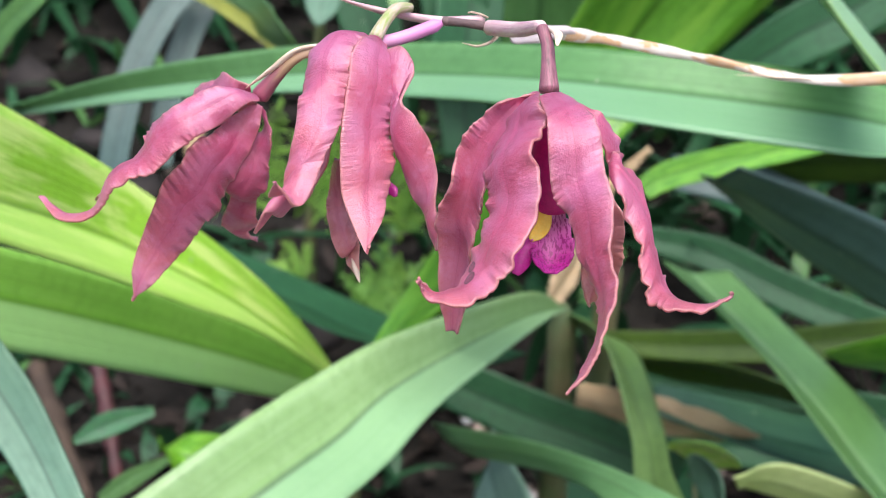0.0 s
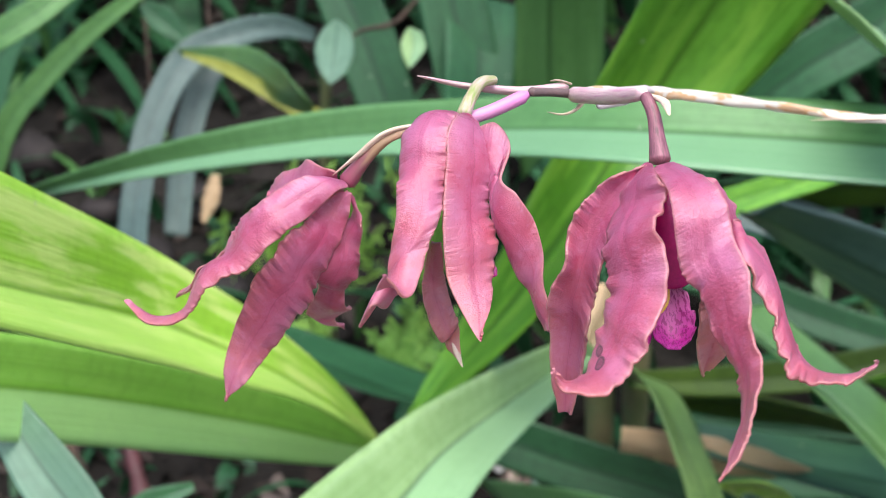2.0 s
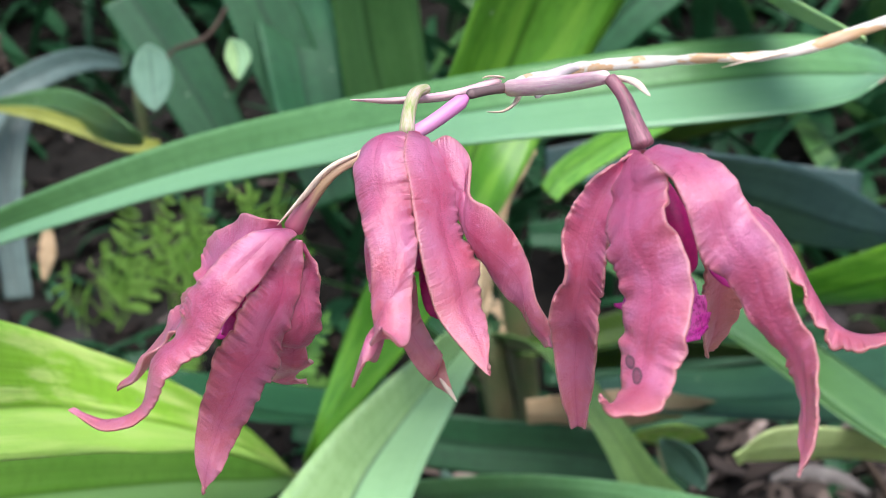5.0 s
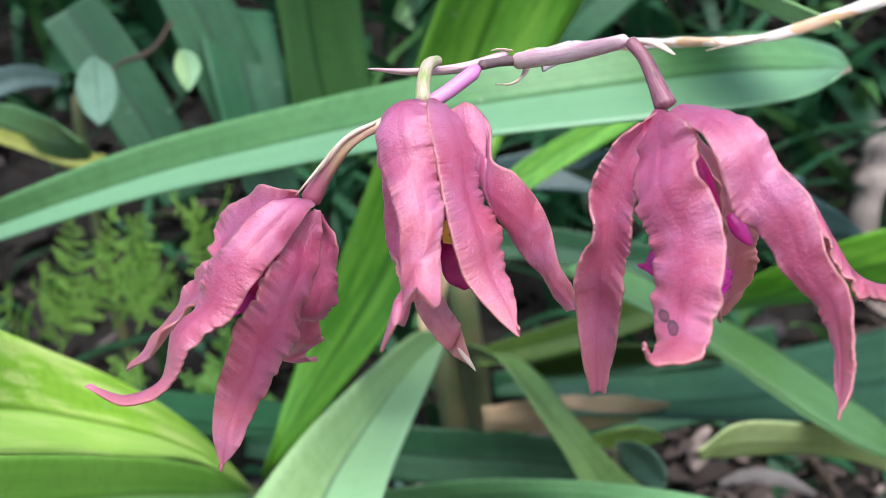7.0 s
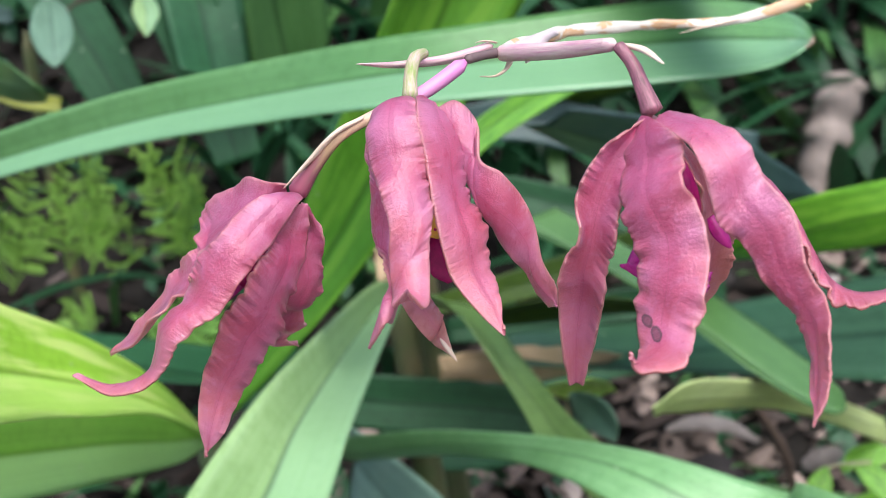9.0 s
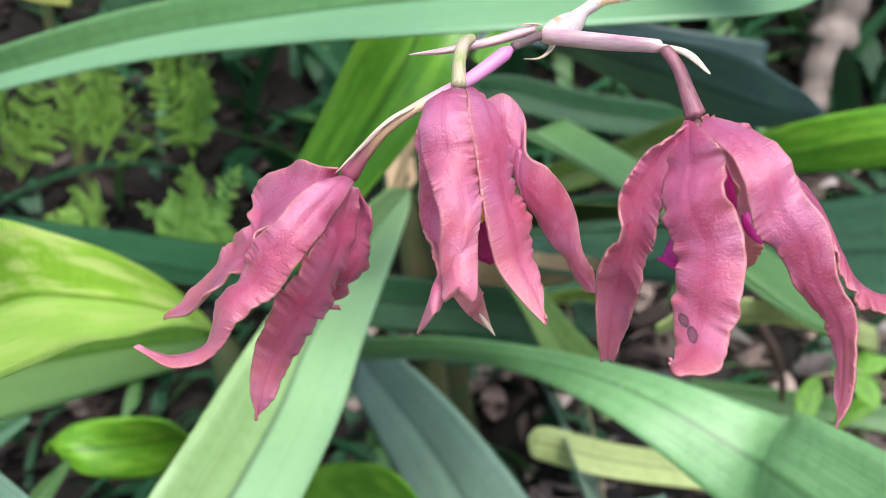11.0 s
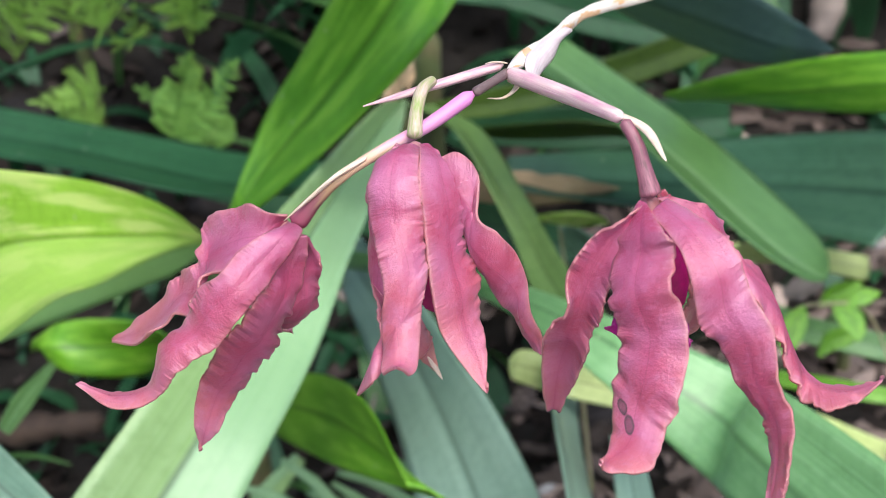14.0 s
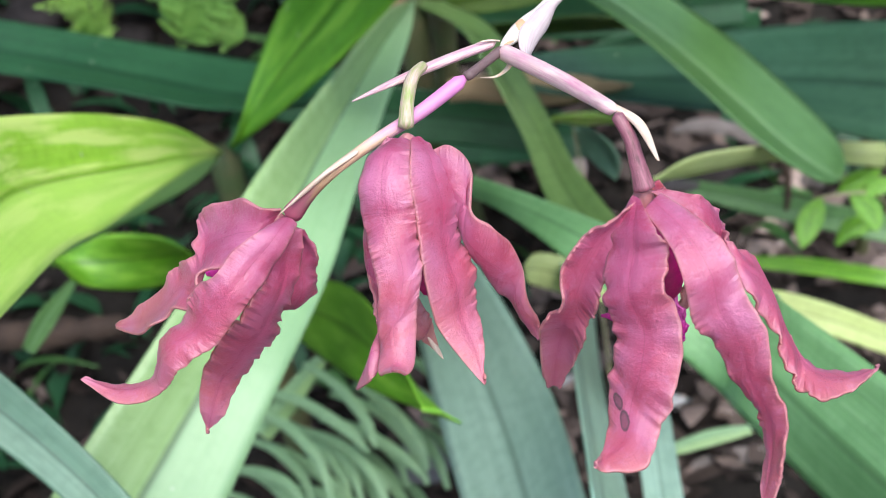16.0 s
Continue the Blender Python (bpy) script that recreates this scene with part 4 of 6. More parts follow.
part("bract", tube("bract", [(0.131, 0.4187, 0.6032), (0.120, 0.4143, 0.6040), (0.110, 0.4105, 0.6048), (0.103, 0.4078, 0.6052)], [0.0009, 0.0008, 0.0006, 0.0002], 8, flat=0.4), STEM_DRY, stalk)
part("bract", tube("bract", [(0.0197, 0.3420, 0.6240), (0.0179, 0.3417, 0.6248), (0.0156, 0.3414, 0.6254), (0.0141, 0.3417, 0.6253)], [0.0005, 0.0006, 0.0005, 0.0002], 8, flat=0.4), STEM_DRY, stalk)


# ---- strap-leaved plants ----
def strap(plant, rows, material, label="", **kw):
    kw.setdefault("fold", -0.18)
    kw.setdefault("thick", 0.0012)
    kw.setdefault("out", (0, -0.6, 1))
    return part("leaf", blade("leaf", rows, 48, 12, **kw), material, plant, label)




def cane(plant, pts, r=0.012):
    part("cane", tube("cane", pts, [r * 1.2, r, r * 0.9], 12, 20, 0.1), CANE, plant)


lime = thing("strap_leaf_plant", "lime and bright green strap-leaved plant with yellow streaked blades", "plant", "strap-leaved plants")
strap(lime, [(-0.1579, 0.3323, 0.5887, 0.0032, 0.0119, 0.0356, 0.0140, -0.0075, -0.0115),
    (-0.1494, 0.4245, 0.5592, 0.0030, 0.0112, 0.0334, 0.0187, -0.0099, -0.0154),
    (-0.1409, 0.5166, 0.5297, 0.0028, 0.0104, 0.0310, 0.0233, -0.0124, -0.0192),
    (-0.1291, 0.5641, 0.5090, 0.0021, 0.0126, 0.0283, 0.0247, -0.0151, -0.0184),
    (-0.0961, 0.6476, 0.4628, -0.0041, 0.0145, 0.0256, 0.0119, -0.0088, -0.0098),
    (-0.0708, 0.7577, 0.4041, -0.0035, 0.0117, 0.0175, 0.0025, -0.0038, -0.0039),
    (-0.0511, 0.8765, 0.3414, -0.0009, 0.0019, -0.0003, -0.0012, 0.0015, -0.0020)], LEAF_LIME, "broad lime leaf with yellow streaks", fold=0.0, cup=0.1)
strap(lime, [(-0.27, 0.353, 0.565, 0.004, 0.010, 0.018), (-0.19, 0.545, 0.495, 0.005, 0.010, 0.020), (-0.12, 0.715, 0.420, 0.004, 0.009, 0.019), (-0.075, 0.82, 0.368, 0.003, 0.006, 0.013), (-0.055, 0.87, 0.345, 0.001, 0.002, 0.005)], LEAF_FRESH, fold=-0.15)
strap(lime, [(-0.0431, 0.8303, 0.3670, 0.0009, -0.0095, 0.0072),
    (-0.0045, 0.8003, 0.4234, 0.0046, 0.0216, 0.0172),
    (0.0302, 0.7485, 0.4766, -0.0041, 0.0268, 0.0162),
    (0.0661, 0.6888, 0.5401, -0.0148, 0.0219, 0.0155),
    (0.1041, 0.6785, 0.5884, -0.0294, -0.0113, 0.0167),
    (0.1484, 0.6644, 0.6449, -0.0435, -0.0405, 0.0213),
    (0.1927, 0.6503, 0.7013, -0.0435, -0.0405, 0.0213)], LEAF_TALL, "tall bright green leaf", out=(0, -1, 0.2))
strap(lime, [(-0.0274, 0.8884, 0.1851, 0.0089, 0.0109, 0.0200),
    (-0.0104, 0.7562, 0.2563, 0.0135, 0.0108, 0.0194),
    (-0.0025, 0.6109, 0.3327, 0.0080, 0.0065, 0.0152),
    (0.0096, 0.5053, 0.3727, -0.0079, 0.0014, 0.0059)], LEAF_GRASS)
strap(lime, [(-0.1840, 0.8644, 0.3043, -0.0047, 0.0338, -0.0172),
    (-0.1627, 0.8607, 0.2962, 0.0036, 0.0113, 0.0136),
    (-0.1162, 0.8499, 0.2865, 0.0041, -0.0119, 0.0281),
    (-0.0899, 0.8456, 0.2846, 0.0021, -0.0336, 0.0231)], LEAF_GRASS, tip=0.2)
strap(lime, [(0.1446, 0.7929, 0.5055, 0.0037, -0.0014, -0.0061), (0.1609, 0.8043, 0.5123, 0.0032, -0.0018, -0.0080), (0.1948, 0.8253, 0.5178, 0.0022, -0.0019, -0.0089), (0.2560, 0.8564, 0.5249, 0.0015, -0.0018, -0.0082), (0.3084, 0.8964, 0.5252, 0.0005, -0.0008, -0.0039)], LEAF_TALL)
strap(lime, [(-0.2005, 0.7568, 0.3070, 0.0025, -0.0008, -0.0034), (-0.1872, 0.7780, 0.3117, 0.0033, -0.0012, -0.0052), (-0.1674, 0.8090, 0.3146, 0.0011, -0.0004, -0.0020)], LEAF_FOREST)
cane(lime, [(-0.06, 0.95, -0.02), (-0.055, 0.92, 0.18), (-0.05, 0.89, 0.34)])

pale = thing("strap_leaf_plant", "pale green arching plant with long creased strap leaves", "plant", "strap-leaved plants")
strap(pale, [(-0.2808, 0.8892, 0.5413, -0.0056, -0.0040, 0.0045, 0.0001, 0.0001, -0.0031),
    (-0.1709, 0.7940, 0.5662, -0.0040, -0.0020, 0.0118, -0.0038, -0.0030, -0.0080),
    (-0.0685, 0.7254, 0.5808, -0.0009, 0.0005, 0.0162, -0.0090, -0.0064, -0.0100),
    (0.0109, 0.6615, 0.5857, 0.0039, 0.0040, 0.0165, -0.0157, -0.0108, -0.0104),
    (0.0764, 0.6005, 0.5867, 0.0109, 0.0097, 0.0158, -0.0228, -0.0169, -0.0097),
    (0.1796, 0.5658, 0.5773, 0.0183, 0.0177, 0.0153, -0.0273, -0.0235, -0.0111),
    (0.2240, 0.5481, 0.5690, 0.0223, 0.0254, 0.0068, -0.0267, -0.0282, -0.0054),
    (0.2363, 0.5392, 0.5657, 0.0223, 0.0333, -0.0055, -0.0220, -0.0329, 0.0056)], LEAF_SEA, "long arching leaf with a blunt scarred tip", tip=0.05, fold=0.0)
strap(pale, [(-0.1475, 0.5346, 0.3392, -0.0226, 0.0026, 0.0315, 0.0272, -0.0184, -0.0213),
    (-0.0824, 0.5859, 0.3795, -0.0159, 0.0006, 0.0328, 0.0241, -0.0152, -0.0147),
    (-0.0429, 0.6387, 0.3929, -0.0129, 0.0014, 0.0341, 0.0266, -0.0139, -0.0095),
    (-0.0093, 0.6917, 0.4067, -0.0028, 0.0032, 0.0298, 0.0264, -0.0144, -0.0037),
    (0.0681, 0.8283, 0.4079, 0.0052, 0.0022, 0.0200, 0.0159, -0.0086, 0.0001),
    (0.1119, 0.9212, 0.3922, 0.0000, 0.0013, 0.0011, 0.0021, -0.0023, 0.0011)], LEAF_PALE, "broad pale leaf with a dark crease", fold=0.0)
strap(pale, [(0.0273, 0.8916, 0.2991, -0.0147, -0.0021, 0.0138),
    (0.0897, 0.7455, 0.3395, -0.0027, 0.0022, 0.0087),
    (0.1223, 0.5870, 0.3734, 0.0145, 0.0041, 0.0044),
    (0.1662, 0.5258, 0.3448, 0.0203, 0.0057, 0.0162),
    (0.1591, 0.4837, 0.3623, 0.0126, 0.0040, 0.0271),
    (0.1713, 0.4215, 0.3564, 0.0090, -0.0008, 0.0375),
    (0.1836, 0.3594, 0.3504, 0.0090, -0.0008, 0.0375)], LEAF_MEADOW)
strap(pale, [(0.1469, 1.0509, 0.3458, -0.0239, -0.0321, 0.0200),
    (0.1349, 0.9699, 0.3683, -0.0211, -0.0291, 0.0177),
    (0.1499, 0.8866, 0.3737, -0.0171, -0.0236, 0.0139),
    (0.1574, 0.8103, 0.3376, -0.0129, -0.0113, 0.0017),
    (0.1466, 0.7260, 0.3324, -0.0123, -0.0063, -0.0057),
    (0.1455, 0.6408, 0.3327, -0.0123, -0.0063, -0.0057)], LEAF_OLIVE_GREEN)
strap(pale, [(0.2967, 1.2188, 0.0182, -0.0090, 0.0145, 0.0287),
    (0.2211, 0.9499, 0.1302, -0.0076, 0.0136, 0.0265),
    (0.1368, 0.6881, 0.2509, -0.0053, 0.0104, 0.0228),
    (0.0565, 0.4108, 0.3588, -0.0060, 0.0102, 0.0222)], LEAF_MIST)
strap(pale, [(0.0557, 0.9989, 0.2391, -0.0071, -0.0046, -0.0290),
    (0.0644, 0.8064, 0.2405, -0.0211, -0.0033, -0.0326),
    (0.0610, 0.6473, 0.2368, -0.0332, 0.0004, -0.0202),
    (0.0451, 0.5145, 0.2482, -0.0307, 0.0016, -0.0099)], LEAF_MIST, "wide dark leaf with a pale crease")
strap(pale, [(0.1915, 0.6306, 0.6404, -0.0180, -0.0019, 0.0134),
    (0.1891, 0.5586, 0.6207, -0.0172, -0.0004, 0.0159),
    (0.1776, 0.4882, 0.6062, -0.0122, 0.0010, 0.0122),
    (0.1596, 0.4209, 0.6009, -0.0007, -0.0011, 0.0007)], LEAF_PALE)
strap(pale, [(-0.2025, 0.5376, 0.4882, -0.0073, -0.0021, -0.0049), (-0.1846, 0.5210, 0.4685, -0.0100, -0.0030, -0.0071), (-0.1711, 0.5097, 0.4554, -0.0100, -0.0031, -0.0071), (-0.1564, 0.4961, 0.4393, -0.0090, -0.0023, -0.0056), (-0.1424, 0.4813, 0.4212, -0.0085, -0.0018, -0.0048), (-0.1305, 0.4672, 0.4036, -0.0079, -0.0014, -0.0042)], LEAF_SLATE)
strap(pale, [(0.1533, 0.6320, 0.2701, -0.0080, 0.0016, 0.0002), (0.1348, 0.5742, 0.2703, -0.0099, 0.0020, 0.0003), (0.1148, 0.5128, 0.2648, -0.0098, 0.0019, 0.0003), (0.1048, 0.4806, 0.2688, -0.0094, 0.0017, 0.0001)], LEAF_MIST)
strap(pale, [(-0.0836, 0.8222, 0.1292, 0.0040, -0.0036, -0.0043), (-0.0581, 0.8456, 0.1342, 0.0050, -0.0046, -0.0055), (-0.0229, 0.8789, 0.1383, 0.0030, -0.0029, -0.0034)], LEAF_PALE)
cane(pale, [(0.10, 0.98, -0.02), (0.11, 0.96, 0.2), (0.112, 0.93, 0.395)])

dark = thing("strap_leaf_plant", "dark grey-green plant with wide strap leaves behind", "plant", "strap-leaved plants")
strap(dark, [(-0.1915, 0.9831, 0.4229, 0.0134, 0.0215, 0.0067),
    (-0.1021, 0.9190, 0.4068, 0.0202, 0.0352, -0.0042),
    (-0.0233, 0.8748, 0.3857, 0.0262, 0.0378, -0.0075),
    (0.0513, 0.8170, 0.3876, 0.0257, 0.0309, -0.0091)], LEAF_DARK)
strap(dark, [(0.1877, 0.8242, 0.4479, 0.0271, 0.0196, -0.0077),
    (0.2471, 0.7540, 0.3946, 0.0401, 0.0281, -0.0216),
    (0.2878, 0.6875, 0.3420, 0.0360, 0.0318, -0.0171),
    (0.3005, 0.6517, 0.3246, 0.0122, 0.0122, -0.0015)], LEAF_FOREST, "dark green leaf with a blunt tip", tip=0.1)
strap(dark, [(0.1776, 0.7309, 0.5273, 0.0046, -0.0274, 0.0065),
    (0.2544, 0.7280, 0.4849, 0.0128, -0.0216, 0.0169),
    (0.3133, 0.7373, 0.4485, 0.0100, -0.0083, 0.0140),
    (0.3686, 0.7594, 0.4231, 0.0014, 0.0022, 0.0022)], LEAF_BLUE, tip=0.2)
strap(dark, [(0.1678, 0.8708, 0.3400, 0.0088, 0.0165, 0.0040),
    (0.2738, 0.8556, 0.3170, 0.0260, 0.0461, 0.0005),
    (0.3524, 0.7971, 0.3181, 0.0345, 0.0391, 0.0110),
    (0.3943, 0.7036, 0.3395, 0.0438, 0.0247, 0.0210)], LEAF_TEAL)
strap(dark, [(0.3019, 0.8481, 0.3765, -0.0158, -0.0019, 0.0061),
    (0.3227, 0.7843, 0.3979, -0.0138, 0.0006, 0.0147),
    (0.3497, 0.7226, 0.4158, -0.0084, 0.0023, 0.0196),
    (0.3850, 0.6700, 0.4277, 0.0003, 0.0054, 0.0190)], LEAF_GRASS)
strap(dark, [(0.1049, 1.0111, 0.7425, -0.0396, -0.0264, -0.0298),
    (0.1116, 1.0689, 0.6743, -0.0417, -0.0352, -0.0326),
    (0.1154, 1.1207, 0.6006, -0.0465, -0.0446, -0.0362),
    (0.1200, 1.1680, 0.5251, -0.0413, -0.0328, -0.0273)], LEAF, out=(0, -1, 0.2))
strap(dark, [(0.0551, 1.1844, 0.6676, -0.0322, -0.0076, 0.0148),
    (0.0486, 1.1447, 0.6329, -0.0320, -0.0046, 0.0111),
    (0.0430, 1.1071, 0.5958, -0.0305, -0.0033, 0.0095),
    (0.0370, 1.0655, 0.5620, -0.0278, -0.0056, 0.0119)], LEAF_DARK, out=(0, -1, 0.2))
strap(dark, [(-0.2978, 0.8328, 0.6420, 0.0034, -0.0013, -0.0079), (-0.2827, 0.8547, 0.6512, 0.0042, -0.0014, -0.0086), (-0.2628, 0.8774, 0.6654, 0.0047, -0.0012, -0.0077), (-0.2417, 0.9008, 0.6844, 0.0048, -0.0011, -0.0069)], LEAF)
strap(dark, [(-0.3449, 0.9667, 0.5324, 0.0080, -0.0004, -0.0030), (-0.3191, 0.9551, 0.5844, 0.0080, -0.0007, -0.0045), (-0.2867, 0.9505, 0.6179, 0.0059, -0.0009, -0.0058), (-0.2468, 0.9459, 0.6506, 0.0043, -0.0009, -0.0054), (-0.2036, 0.9406, 0.6786, 0.0028, -0.0006, -0.0039)], LEAF)
strap(dark, [(-0.3825, 1.0661, 0.5212, 0.0160, -0.0002, -0.0018), (-0.3755, 1.0760, 0.5820, 0.0167, -0.0005, -0.0034), (-0.3590, 1.0845, 0.6336, 0.0129, -0.0009, -0.0060), (-0.3306, 1.0915, 0.6757, 0.0095, -0.0010, -0.0062)], LEAF_DARK)
strap(dark, [(-0.0836, 1.2481, 0.6974, -0.0255, -0.0016, -0.0092), (-0.0618, 1.2386, 0.6385, -0.0284, -0.0016, -0.0090), (-0.0400, 1.2265, 0.5637, -0.0263, -0.0011, -0.0063), (-0.0291, 1.2169, 0.5049, -0.0192, -0.0006, -0.0035)], LEAF_DARK, out=(0, -1, 0.2))
strap(dark, [(0.0168, 1.1465, 0.6926, -0.0269, -0.0009, -0.0049), (0.0269, 1.1377, 0.6387, -0.0295, -0.0009, -0.0045), (0.0370, 1.1257, 0.5651, -0.0272, -0.0005, -0.0026), (0.0421, 1.1121, 0.4818, -0.0198, -0.0003, -0.0012)], LEAF_DARK, out=(0, -1, 0.2))
strap(dark, [(0.2472, 1.0073, 0.5606, 0.0098, -0.0033, -0.0148), (0.2907, 0.9929, 0.5930, 0.0116, -0.0043, -0.0194), (0.3314, 0.9867, 0.6153, 0.0118, -0.0046, -0.0205), (0.3711, 0.9813, 0.6415, 0.0113, -0.0040, -0.0180)], LEAF_DARK)
strap(dark, [(0.1475, 1.0137, 0.3423, -0.0005, -0.0014, -0.0065), (0.2186, 1.0115, 0.3376, -0.0002, -0.0026, -0.0121), (0.3135, 1.0102, 0.3396, 0.0009, -0.0030, -0.0139), (0.4082, 1.0107, 0.3501, 0.0015, -0.0030, -0.0138)], LEAF_MOSS)
strap(dark, [(0.1875, 1.1030, 0.2844, -0.0019, -0.0021, -0.0100), (0.2840, 1.0685, 0.2749, -0.0035, -0.0041, -0.0195), (0.3536, 1.0458, 0.2701, -0.0030, -0.0042, -0.0202), (0.4302, 1.0231, 0.2658, -0.0027, -0.0040, -0.0189)], LEAF_DARK)
strap(dark, [(-0.0445, 0.9666, 0.3451, -0.0030, -0.0017, -0.0084), (0.0186, 0.9418, 0.3299, -0.0066, -0.0035, -0.0170), (0.0800, 0.9259, 0.3080, -0.0077, -0.0039, -0.0192), (0.1574, 0.9088, 0.2826, -0.0077, -0.0037, -0.0180), (0.1989, 0.8943, 0.2658, -0.0075, -0.0031, -0.0151)], LEAF_DARK)
strap(dark, [(0.2198, 1.0401, 0.2320, 0.0009, -0.0027, -0.0126), (0.3042, 1.0399, 0.2379, 0.0002, -0.0041, -0.0194), (0.3788, 1.0377, 0.2339, -0.0021, -0.0045, -0.0213), (0.4484, 1.0345, 0.2251, -0.0029, -0.0045, -0.0212)], LEAF_DARK)
strap(dark, [(0.2072, 1.1286, 0.4066, -0.0024, -0.0021, -0.0099), (0.2674, 1.1147, 0.3942, -0.0054, -0.0029, -0.0142), (0.3338, 1.0867, 0.3646, -0.0068, -0.0032, -0.0155), (0.4276, 1.0576, 0.3317, -0.0061, -0.0032, -0.0154)], LEAF_DARK)
strap(dark, [(0.2003, 0.9949, 0.4875, -0.0026, -0.0023, -0.0131), (0.2606, 0.9775, 0.4787, -0.0061, -0.0023, -0.0168), (0.3404, 0.9490, 0.4427, -0.0074, -0.0023, -0.0183), (0.4237, 0.9225, 0.4196, -0.0041, -0.0019, -0.0128)], LEAF_BLUE)
strap(dark, [(0.3276, 0.9919, 0.1254, -0.0030, -0.0027, -0.0048), (0.3980, 0.9428, 0.1076, -0.0053, -0.0049, -0.0086), (0.4822, 0.8785, 0.0887, -0.0057, -0.0052, -0.0091), (0.5139, 0.8648, 0.0768, -0.0052, -0.0048, -0.0083)], LEAF)
strap(dark, [(0.3611, 0.9401, 0.0582, -0.0014, -0.0020, -0.0033), (0.4156, 0.9046, 0.0560, -0.0028, -0.0034, -0.0057), (0.4697, 0.8567, 0.0535, -0.0031, -0.0034, -0.0058), (0.5024, 0.8447, 0.0445, -0.0023, -0.0028, -0.0047)], LEAF_GRASS)
strap(dark, [(0.2163, 0.7646, 0.0325, 0.0000, -0.0025, -0.0037), (0.2538, 0.7602, 0.0358, -0.0002, -0.0035, -0.0052), (0.2857, 0.7548, 0.0361, -0.0003, -0.0020, -0.0030)], LEAF_PALE)
strap(dark, [(0.1324, 1.0723, 0.1929, -0.0045, -0.0094, -0.0149), (0.1880, 1.0392, 0.1946, -0.0057, -0.0118, -0.0188), (0.2388, 0.9984, 0.2016, -0.0074, -0.0095, -0.0158), (0.2594, 0.9864, 0.1895, -0.0062, -0.0036, -0.0069)], LEAF_DARK)
strap(dark, [(0.1679, 0.9615, 0.3388, -0.0005, -0.0005, -0.0026), (0.2000, 0.9404, 0.3386, 0.0029, 0.0175, -0.0134), (0.2350, 0.9196, 0.3396, 0.0032, 0.0173, -0.0146), (0.2713, 0.9075, 0.3339, 0.0039, 0.0178, -0.0120), (0.3153, 0.8937, 0.3210, 0.0028, 0.0091, -0.0049)], LEAF_MOSS)
strap(dark, [(0.2479, 0.9922, 0.4900, 0.0000, -0.0009, -0.0044), (0.2783, 0.9719, 0.4933, 0.0058, 0.0177, -0.0126), (0.3117, 0.9517, 0.4975, 0.0065, 0.0173, -0.0141), (0.3686, 0.9408, 0.4987, 0.0076, 0.0173, -0.0140)], LEAF_MOSS)
cane(dark, [(0.17, 1.12, -0.02), (0.16, 1.08, 0.2), (0.16, 1.02, 0.42)])

grey = thing("strap_leaf_plant", "silvery grey-green plant with narrow drooping leaves", "plant", "strap-leaved plants")
strap(grey, [(-0.2495, 1.0067, 0.4645, 0.0116, -0.0002, -0.0016), (-0.2544, 1.0643, 0.5073, 0.0120, -0.0004, -0.0026), (-0.2463, 1.1252, 0.5697, 0.0123, -0.0008, -0.0053), (-0.2189, 1.1746, 0.6231, 0.0095, -0.0016, -0.0101), (-0.1754, 1.1982, 0.6426, 0.0032, -0.0019, -0.0120), (-0.1356, 1.2193, 0.6464, -0.0010, -0.0017, -0.0105), (-0.1052, 1.2380, 0.6358, -0.0017, -0.0008, -0.0051)], LEAF_SILVER)
strap(grey, [(-0.2312, 1.1093, 0.4717, 0.0108, -0.0002, -0.0018), (-0.2283, 1.1713, 0.5410, 0.0121, -0.0004, -0.0031), (-0.2101, 1.2117, 0.6016, 0.0110, -0.0010, -0.0065), (-0.1811, 1.2368, 0.6304, 0.0073, -0.0013, -0.0079)], LEAF_SILVER)
strap(grey, [(-0.2166, 1.1186, 0.6309, 0.0005, -0.0020, 0.0015),
    (-0.1531, 1.0732, 0.6163, 0.0010, -0.0029, 0.0148),
    (-0.1162, 1.0140, 0.5982, -0.0028, -0.0034, 0.0170),
    (-0.0972, 0.9466, 0.5955, -0.0109, -0.0035, 0.0146)], LEAF_FOREST, "leaf with a yellow margin", tip=0.15)
strap(grey, [(-0.2065, 1.0818, 0.6280, -0.0005, -0.0002, -0.0013), (-0.1707, 1.0660, 0.6151, -0.0023, -0.0007, -0.0043), (-0.1368, 1.0489, 0.5950, -0.0029, -0.0007, -0.0044), (-0.1120, 1.0386, 0.5798, -0.0029, -0.0009, -0.0054), (-0.0865, 1.0296, 0.5707, -0.0020, -0.0008, -0.0049)], LEAF_OLIVE)
strap(grey, [(-0.2582, 1.1929, 0.6742, -0.0028, -0.0005, -0.0030), (-0.2416, 1.1905, 0.6589, -0.0087, -0.0015, -0.0088), (-0.2181, 1.1868, 0.6358, -0.0022, -0.0004, -0.0022)], LEAF_DARK)
strap(grey, [(-0.0746, 1.0375, 0.6484, -0.0014, 0.0000, 0.0001), (-0.0750, 1.0361, 0.6395, -0.0112, 0.0002, 0.0014), (-0.0777, 1.0336, 0.6243, -0.0151, 0.0004, 0.0027), (-0.0804, 1.0312, 0.6096, -0.0111, 0.0003, 0.0021), (-0.0826, 1.0293, 0.5985, -0.0013, 0.0000, 0.0003)], LEAF_SLATE)
strap(grey, [(-0.0174, 0.9350, 0.6395, -0.0008, -0.0000, -0.0002), (-0.0157, 0.9341, 0.6339, -0.0068, -0.0002, -0.0010), (-0.0153, 0.9328, 0.6259, -0.0089, 0.0001, 0.0011), (-0.0177, 0.9314, 0.6178, -0.0051, 0.0002, 0.0014), (-0.0193, 0.9304, 0.6114, -0.0008, 0.0000, 0.0002)], LEAF_PALE)
